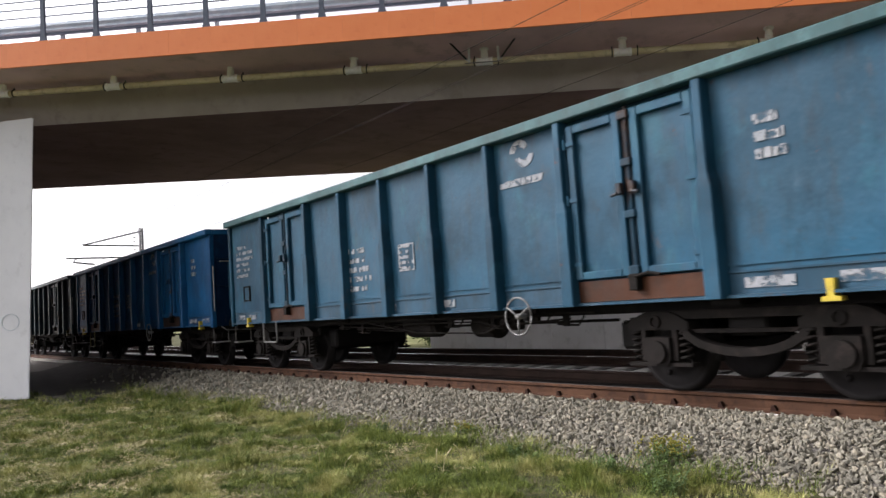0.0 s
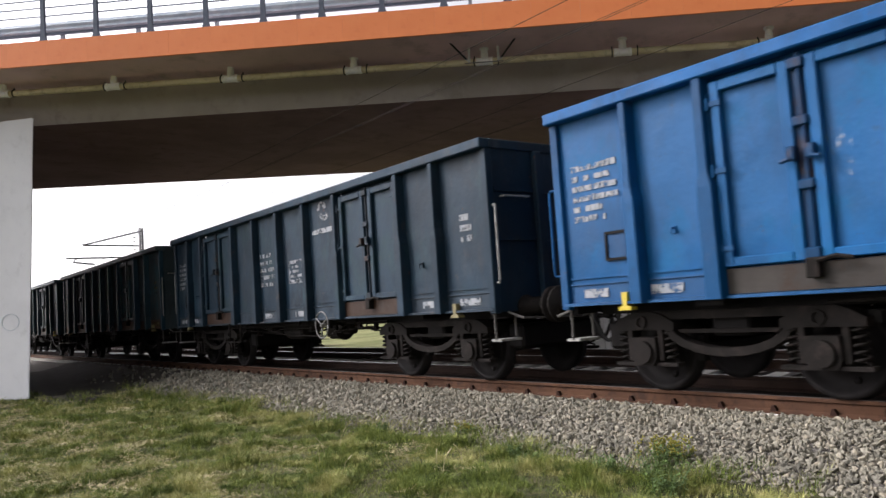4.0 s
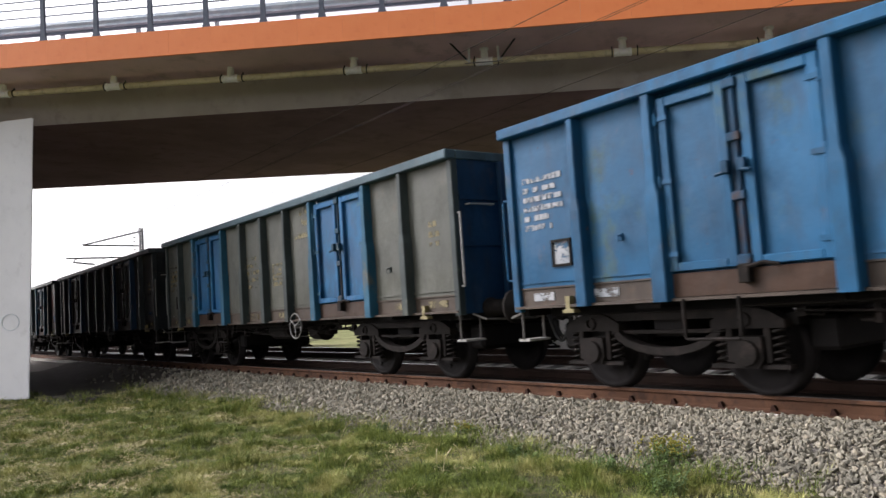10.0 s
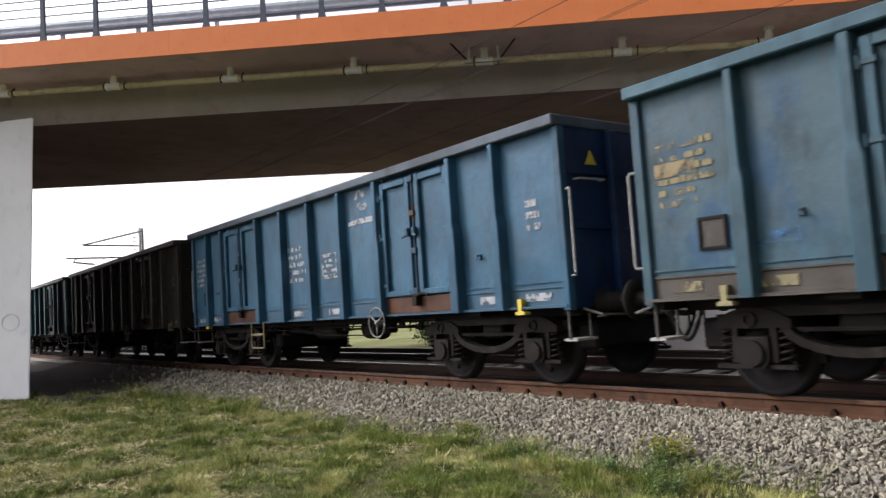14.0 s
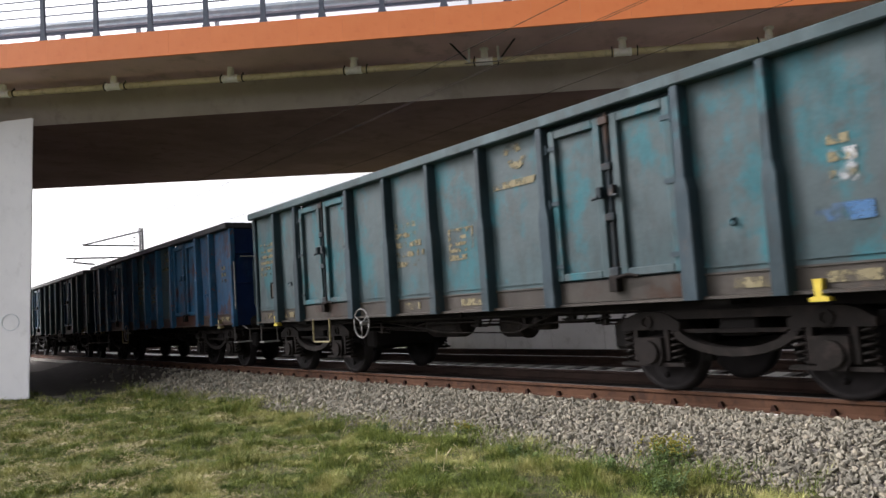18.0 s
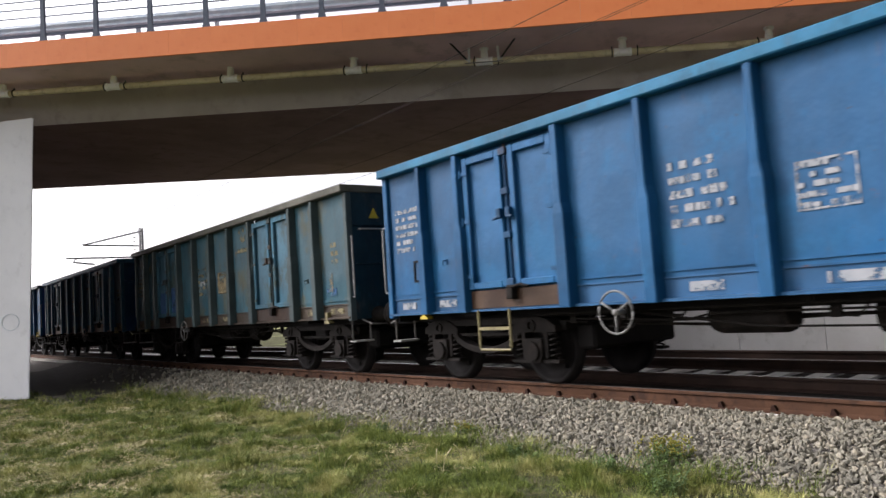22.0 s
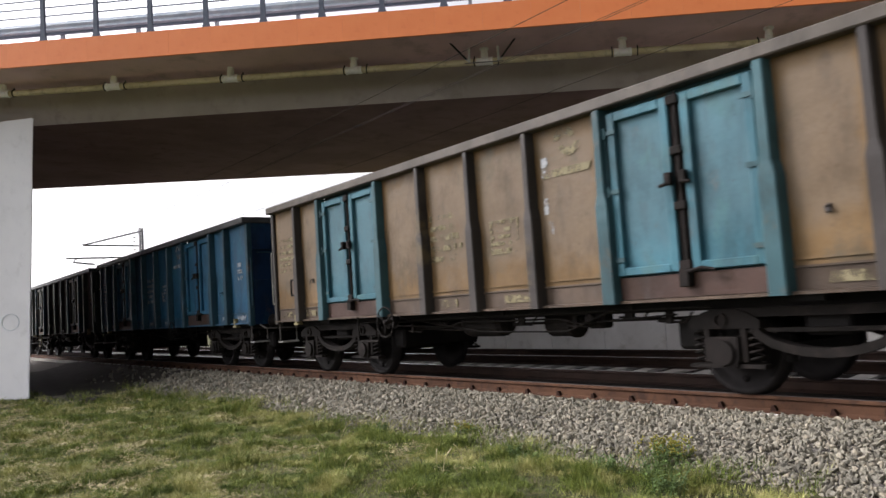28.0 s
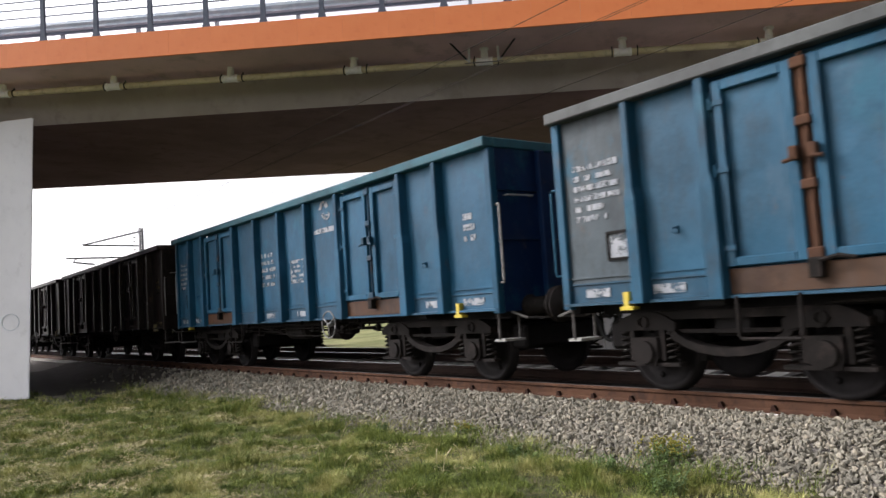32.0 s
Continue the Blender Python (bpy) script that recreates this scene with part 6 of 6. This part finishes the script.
    for x, z, sw, sh, colour in s["stickers"]:
        bm = bmesh.new()
        box(bm, x - h, x - h + sw, -SKIN - (0.016 if z > SILL_T else 0.014), -SKIN - (0.004 if z > SILL_T else 0.001), z, z + sh)
        part("sticker", bm, PAINT_SPOTS[colour], w, colour + " paint spot")
    return w, wheels


for i_, s_ in enumerate(TRAIN):
    WAGONS.append(build_wagon(i_, s_))



def graffiti(i, strokes, width, name, paint="spray"):
    """Sprayed lines on a wagon's side: flat ribbons along arcs of (centre x, z, radii, from, to degrees)."""
    w = WAGONS[i][0]
    h = HALF[TRAIN[i]["kind"]]
    for cx, cz, rx, rz, a0, a1 in strokes:
        bm = bmesh.new()
        pts = []
        for k in range(15):
            t = radians(a0 + (a1 - a0) * k / 14)
            pts.append((cx - h + rx * math.cos(t), cz + rz * math.sin(t), math.cos(t), math.sin(t)))
        for p, q in zip(pts, pts[1:]):
            y = -SKIN - 0.02
            bm.faces.new([bm.verts.new((p[0] - width * p[2], y, p[1] - width * p[3])), bm.verts.new((p[0] + width * p[2], y, p[1] + width * p[3])),
                          bm.verts.new((q[0] + width * q[2], y, q[1] + width * q[3])), bm.verts.new((q[0] - width * q[2], y, q[1] - width * q[3]))])
        bmesh.ops.remove_doubles(bm, verts=bm.verts, dist=0.0005)
        ex = bmesh.ops.extrude_face_region(bm, geom=list(bm.faces))
        bmesh.ops.translate(bm, verts=[v for v in ex["geom"] if isinstance(v, bmesh.types.BMVert)], vec=(0, 0.014, 0))
        part("sprayed_stroke", bm, PAINT_SPOTS[paint], w, name)


graffiti(32, [(4.28, 1.98, 0.14, 0.1, 200, 340), (4.56, 1.86, 0.16, 0.28, 190, 0), (4.84, 1.98, 0.15, 0.16, 180, 20), (5.06, 2.06, 0.12, 0.1, 200, 350), (4.85, 1.52, 0.2, 0.18, 175, -5)], 0.026, "white sprayed line")
graffiti(32, [(8.9, 1.75, 0.26, 0.28, 0, 360), (9.4, 1.78, 0.22, 0.28, 0, 360), (9.85, 1.75, 0.24, 0.26, 0, 360), (9.15, 1.5, 0.3, 0.12, 0, 360), (9.7, 1.5, 0.25, 0.12, 0, 360)], 0.10, "white sprayed letter")
graffiti(20, [(5.6, 2.2, 0.22, 0.35, 90, 270), (6.0, 2.1, 0.2, 0.3, 0, 220), (8.0, 1.9, 0.22, 0.26, 30, 330), (8.35, 1.85, 0.12, 0.28, -90, 90), (8.15, 2.4, 0.2, 0.2, 60, 300), (1.6, 2.1, 0.25, 0.3, 20, 330), (4.6, 2.5, 0.3, 0.15, 0, 200), (7.0, 2.4, 0.15, 0.3, 90, 300)], 0.08, "pale blue paint smear", "smear")

# ---------------------------------------------------------------- movement
PITCH_LEN = {"A": 14.04, "B": 15.6, "C": 14.04, "D": 14.04, "E": 14.04}


def run(t):
    """Place of the first wagon's rear rim along the track."""
    return -16.6687 + 13.12636 * t + 0.0657978 * t * t - 0.000377255 * t ** 3


def motions():
    back = 0.0
    times = [0.5 * k for k in range(65)]
    for i, (w, wheels) in enumerate(WAGONS):
        if i:
            back += PITCH_LEN[TRAIN[i]["kind"]]
        h = HALF[TRAIN[i]["kind"]]
        at = lambda t: run(t) - back + SLACK[i] + h
        walk(w, [(t, pose(at(t), TRACK, 0)) for t in times])
        # wheels roll while the wagon passes
        turn = [k / 30 for k in range(961) if -62 < at(k / 30) < 12]
        for ob in wheels:
            x0 = ob.location.x
            rows = []
            for t in sorted({0.0, 32.0, *turn}):
                if turn:
                    tt = min(max(t, turn[0]), turn[-1])
                    ang = -math.degrees((at(tt) - at(turn[0])) / -0.46)
                else:
                    ang = 0.0
                rows.append((t, pose(x0, 0, 0.46, 0, ang % 360.0, 0)))
            walk(ob, rows)

# ---------------------------------------------------------------- ballast stones


def stone_shape(rng):
    """An angular crushed stone: a squashed, chipped icosahedron."""
    g = (1 + 5 ** 0.5) / 2
    v = np.array([(-1, g, 0), (1, g, 0), (-1, -g, 0), (1, -g, 0), (0, -1, g), (0, 1, g), (0, -1, -g), (0, 1, -g), (g, 0, -1), (g, 0, 1), (-g, 0, -1), (-g, 0, 1)], float) / 1.9
    f = [(0, 11, 5), (0, 5, 1), (0, 1, 7), (0, 7, 10), (0, 10, 11), (1, 5, 9), (5, 11, 4), (11, 10, 2), (10, 7, 6), (7, 1, 8), (3, 9, 4), (3, 4, 2), (3, 2, 6), (3, 6, 8), (3, 8, 9), (4, 9, 5), (2, 4, 11), (6, 2, 10), (8, 6, 7), (9, 8, 1)]
    v = v * (1 + rng.uniform(-0.42, 0.30, (12, 1))) * np.array([1.15, rng.uniform(0.55, 0.9), rng.uniform(0.32, 0.6)])
    q = rng.normal(size=4)
    q /= np.linalg.norm(q)
    from_q = Euler(tuple(rng.uniform(-3.1, 3.1, 3))).to_matrix()
    return v @ np.array(from_q).T, f


def scatter_stones():
    rng = np.random.default_rng(5)
    shapes = [stone_shape(rng) for _ in range(14)]
    spots = []
    for x0, x1, dens, size in ((-5.2, 0.5, 1350, 0.0195), (-9.0, -5.2, 1100, 0.0208), (-15.0, -9.0, 660, 0.0255), (-20.0, -15.0, 300, 0.035), (-26.0, -20.0, 110, 0.04)):
        for y0, y1, k in ((4.9, 7.27, 1.0), (7.42, 8.75, 0.25), (8.93, 10.7, 0.12)):
            cnt = int((x1 - x0) * (y1 - y0) * dens * k)
            for _ in range(cnt):
                spots.append((rng.uniform(x0, x1), rng.uniform(y0, y1), size * rng.uniform(0.55, 1.75) * (1.4 if k < 1 else 1)))
    verts, faces, singles = [], [], []
    for x, y, r in spots:
        e = edge_line(x)
        if y < e - 0.05 - 0.35 * rng.random() ** 3:
            continue
        if y < 5.7 and y < e + 0.25 and rng.random() < 0.3:
            continue
        soil = -(x + 0.55 * (y - 5.5)) - 18.4
        if soil > 0 and rng.random() < min(0.93, 0.35 + 0.22 * soil):
            continue
        z = (bed_height(x, y) if y < 6.55 else -0.235 + 0.035 * max(0.0, min(1.0, (y - 6.75) / 0.4)) * (y < 7.4)) + r * 0.35 + rng.uniform(-0.006, 0.02)
        if soil > 0 and y < 6.9:
            z += 0.05
        if y > 7.4:
            z -= 0.05
        si = int(rng.integers(0, 14))
        if -4.6 < x < -2.2 and 5.2 < y < 6.5 and len(singles) < 290 and rng.random() < 0.2:
            singles.append((si, x, y, z + 0.01, r))
            continue
        v, f = shapes[si]
        b = len(verts)
        a = rng.uniform(0, 6.28)
        c, s = math.cos(a), math.sin(a)
        for p in v:
            verts.append((x + r * (c * p[0] - s * p[1]), y + r * (s * p[0] + c * p[1]), z + r * p[2]))
        faces += [(b + q[0], b + q[1], b + q[2]) for q in f]
    me = bpy.data.meshes.new("crushed_stone")
    me.from_pydata(verts, [], faces)
    me.materials.append(M_STONE)
    tagged(new("crushed_stone", me), "loose grey crushed stone ballast beside the rail", "ballast", kind="stuff")
    protos = []
    for v, f in shapes:
        m2 = bpy.data.meshes.new("stone")
        m2.from_pydata([tuple(p) for p in v], [], f)
        m2.materials.append(M_STONE1)
        protos.append(m2)
    for si, x, y, z, r in singles:
        ob = new("stone", protos[si])
        ob.parent = BED
        ob.matrix_basis = Matrix.LocRotScale((x, y, z), Euler((0, 0, rng.uniform(0, 6.28))), (r * 1.1,) * 3)


scatter_stones()

# ---------------------------------------------------------------- grass


def scatter_grass():
    rng = np.random.default_rng(11)
    verts, faces, straw_v, straw_f = [], [], [], []
    for x0, x1, dens, hgt, wid in ((-7.5, -3.0, 9500, 0.030, 0.0026), (-11.5, -7.5, 6500, 0.032, 0.0032), (-17.0, -11.5, 3200, 0.038, 0.0045), (-30.0, -17.0, 800, 0.05, 0.008)):
        cnt = int((x1 - x0) * 6.2 * dens)
        X = rng.uniform(x0, x1, cnt)
        Y = rng.uniform(0.2, 6.4, cnt)
        R = rng.random((cnt, 5))
        for x, y, r in zip(X, Y, R):
            if y < -0.1 * x - 0.4 or y > -1.05 * x + 3.4:
                continue
            e = edge_line(x)
            if y > e + 0.55 * r[4] ** 3:
                continue
            if y > 3.6 and x + 0.55 * (y - 5.5) < -18.6 - 3.2 * r[0] ** 3:
                continue
            clump = noise.noise((x * 1.9, y * 1.9, 2.0)) + 0.5 * noise.noise((x * 5.0, y * 5.0, 7.0))
            if clump < -0.16 and r[3] < 0.8:
                continue
            h = hgt * (0.4 + 1.1 * r[0]) * (1.0 + 3.4 * max(0.0, clump)) * (1.5 if y > e - 0.45 else 1.0)
            z = turf_height(x, y) if y < e else bed_height(x, y) + 0.03
            a = r[1] * 6.283
            lean = h * (0.3 + 2.0 * r[2] * r[2])
            w = wid * (0.7 + 0.8 * r[3])
            c, s = math.cos(a), math.sin(a)
            b = len(verts)
            verts += [(x - w * s, y + w * c, z - 0.008), (x + w * s, y - w * c, z - 0.008), (x + lean * c, y + lean * s, z + h)]
            faces.append((b, b + 1, b + 2))
    me = bpy.data.meshes.new("grass")
    me.from_pydata(verts, [], faces)
    me.materials.append(M_GRASS)
    tagged(new("grass", me), "short mown grass with thin dry patches", "grass", kind="stuff")
    for _ in range(62000):
        x, y = rng.uniform(-20.0, -3.5), rng.uniform(0.4, 5.2)
        if y < -0.1 * x - 0.4 or y > edge_line(x) - 0.1:
            continue
        if noise.noise((x * 0.9 + 4, y * 1.4, 9.0)) + 0.5 * noise.noise((x * 3.1, y * 3.1, 3.0)) < (0.3 if y > 2.6 + 0.5 * noise.noise((x * 0.6, y * 0.6, 1.0)) else -0.08):
            continue
        z = turf_height(x, y) + rng.uniform(0.012, 0.045)
        a, L, w = rng.uniform(0, 6.283), rng.uniform(0.03, 0.11), rng.uniform(0.0012, 0.0026) * (1 + max(0.0, -x - 6) * 0.12)
        c, s = math.cos(a), math.sin(a)
        d1, d2 = rng.uniform(-0.02, 0.02, 2)
        b = len(straw_v)
        straw_v += [(x - w * s, y + w * c, z), (x + w * s, y - w * c, z), (x + L * c + w * s, y + L * s - w * c, z + d1), (x + L * c - w * s, y + L * s + w * c, z + d1 + 0.3 * d2)]
        straw_f.append((b, b + 1, b + 2, b + 3))
    me = bpy.data.meshes.new("hay_cuttings")
    me.from_pydata(straw_v, [], straw_f)
    me.materials.append(M_HAY)
    tagged(new("hay_cuttings", me), "pale dry grass cuttings left on the turf", "hay", kind="stuff")


scatter_grass()


def weed(x, y, z, size, flowers, seed):
    rng = random.Random(seed)
    w = thing("weed", "leafy green weed with yellow flower heads at the ballast edge" if flowers else "leafy green weed at the ballast edge", "plant", "weeds")
    bm, fl = bmesh.new(), bmesh.new()
    for _ in range(int(46 * size / 0.2)):
        a, lean, h = rng.uniform(0, 6.28), rng.uniform(0.1, 0.9), size * rng.uniform(0.5, 1.2)
        bx, by = x + rng.gauss(0, size * 0.55), y + rng.gauss(0, size * 0.4)
        tip = (bx + lean * h * math.cos(a), by + lean * h * math.sin(a), z + h)
        tube(bm, [(bx, by, z - 0.02), tip], 0.003, 3)
        for k in range(7):
            t = rng.uniform(0.25, 1.0)
            c = Vector((bx, by, z)).lerp(Vector(tip), t)
            b = rng.uniform(0, 6.28)
            L, wd = rng.uniform(0.025, 0.055), rng.uniform(0.008, 0.014)
            d = Vector((math.cos(b), math.sin(b), rng.uniform(-0.2, 0.6))).normalized()
            n = d.cross(Vector((0, 0, 1))).normalized() * wd
            bm.faces.new([bm.verts.new(c), bm.verts.new(c + d * L * 0.5 + n), bm.verts.new(c + d * L), bm.verts.new(c + d * L * 0.5 - n)])
        if flowers and rng.random() < 0.8:
            for k in range(9):
                c = Vector(tip) + Vector((rng.gauss(0, 0.018), rng.gauss(0, 0.018), rng.gauss(0, 0.02)))
                r = rng.uniform(0.006, 0.012)
                vs = [fl.verts.new(c + Vector(o) * r) for o in ((1, 0, 0), (0, 1, 0), (-1, 0, 0), (0, -1, 0), (0, 0, 1), (0, 0, -1))]
                for i in range(4):
                    fl.faces.new((vs[i], vs[(i + 1) % 4], vs[4]))
                    fl.faces.new((vs[(i + 1) % 4], vs[i], vs[5]))
    part("foliage", bm, M_LEAF, w)
    if flowers:
        tagged(part("flower_head", fl, M_FLOWER, w, "yellow flowers"), kind="stuff")
    else:
        fl.free()


for k, (wx, wy, ws, wf) in enumerate([(-4.4, 5.75, 0.20, True), (-4.15, 5.3, 0.2, False), (-4.6, 5.2, 0.17, False), (-5.9, 5.25, 0.12, False), (-5.5, 5.05, 0.12, False), (-7.3, 5.75, 0.12, True), (-8.6, 5.4, 0.1, False), (-3.85, 5.0, 0.15, False)]):
    weed(wx, wy, max(GRASS_Z, bed_height(wx, wy)), ws, wf, 40 + k)


def stalks():
    rng = random.Random(9)
    for k in range(9):
        x, y = rng.uniform(-8.0, -5.0), rng.uniform(3.6, 5.2)
        bm = bmesh.new()
        z = turf_height(x, y)
        h = rng.uniform(0.12, 0.28)
        a = rng.uniform(0, 6.28)
        tube(bm, [(x, y, z - 0.01), (x + 0.03 * math.cos(a), y + 0.03 * math.sin(a), z + h * 0.6), (x + 0.10 * math.cos(a), y + 0.10 * math.sin(a), z + h)], 0.0022, 4)
        tube(bm, [(x + 0.06 * math.cos(a), y + 0.06 * math.sin(a), z + h * 0.8), (x + 0.10 * math.cos(a), y + 0.10 * math.sin(a), z + h)], 0.005, 4)
        tagged(part("grass_stalk", bm, M_STALK), "dry pale grass stalk standing in the turf", "plant", "dry stalks")


stalks()


def far_bush(x, y, r, seed):
    rng = random.Random(seed)
    b = thing("bush", "small green bush on the far bank", "bush", "far bushes")
    st = bmesh.new()
    for k in range(5):
        a = rng.uniform(0, 6.28)
        tube(st, [(x, y, -0.45), (x + 0.4 * r * math.cos(a), y + 0.4 * r * math.sin(a), 0.5 * r)], 0.02, 5)
    part("stems", st, M_DIRT, b)
    bm = bmesh.new()
    for k in range(700):
        v = Vector((rng.gauss(0, 0.45), rng.gauss(0, 0.45), rng.gauss(0.15, 0.36))) * r
        c = Vector((x, y, -0.1 + 0.35 * r)) + v
        if c.z < -0.4:
            continue
        s = rng.uniform(0.04, 0.09)
        d = Vector((rng.gauss(0, 1), rng.gauss(0, 1), rng.gauss(0, 1))).normalized()
        n = d.orthogonal().normalized()
        bm.faces.new([bm.verts.new(c + d * s), bm.verts.new(c + n * s * 0.5), bm.verts.new(c - d * s), bm.verts.new(c - n * s * 0.5)])
    part("crown", bm, M_LEAF, b)


far_bush(-25.0, 18.2, 0.55, 3)
far_bush(-23.6, 17.4, 0.7, 4)

# ---------------------------------------------------------------- dark earth under the bridge, shade in its colour


def build_shaded_earth():
    """Soil that buries the foot of the ballast, its dark colour deepening the bridge's shade, with a ragged edge."""
    xs = [-34 + 0.25 * i for i in range(66)]
    ys = [3.2 + 0.2 * j for j in range(20)]

    def bare(x, y):
        return x + 0.55 * (y - 5.5) < -19.2 + 0.9 * noise.noise((x * 0.6, y * 0.8, 5.0)) + 0.5 * noise.noise((x * 2.3, y * 2.3, 1.0))
    verts, index, faces = [], {}, []
    for i, x in enumerate(xs):
        for j, y in enumerate(ys):
            index[i, j] = len(verts)
            z = max(turf_height(x, y), bed_height(x, y) if y < 6.55 else -0.2) + 0.035 + 0.03 * noise.noise((x * 1.4, y * 1.4, 2.0))
            verts.append((x, y, z if y < 6.9 else -0.22))
    for i in range(len(xs) - 1):
        for j in range(len(ys) - 1):
            if bare(xs[i] + 0.12, ys[j] + 0.1):
                faces.append((index[i, j], index[i + 1, j], index[i + 1, j + 1], index[i, j + 1]))
    me = bpy.data.meshes.new("shaded_earth")
    me.from_pydata(verts, [], faces)
    me.materials.append(M_DIRT)
    tagged(new("shaded_earth", me), "dark earth under the bridge with bridge shade in its colour", "ground", kind="structure")


build_shaded_earth()

motions()
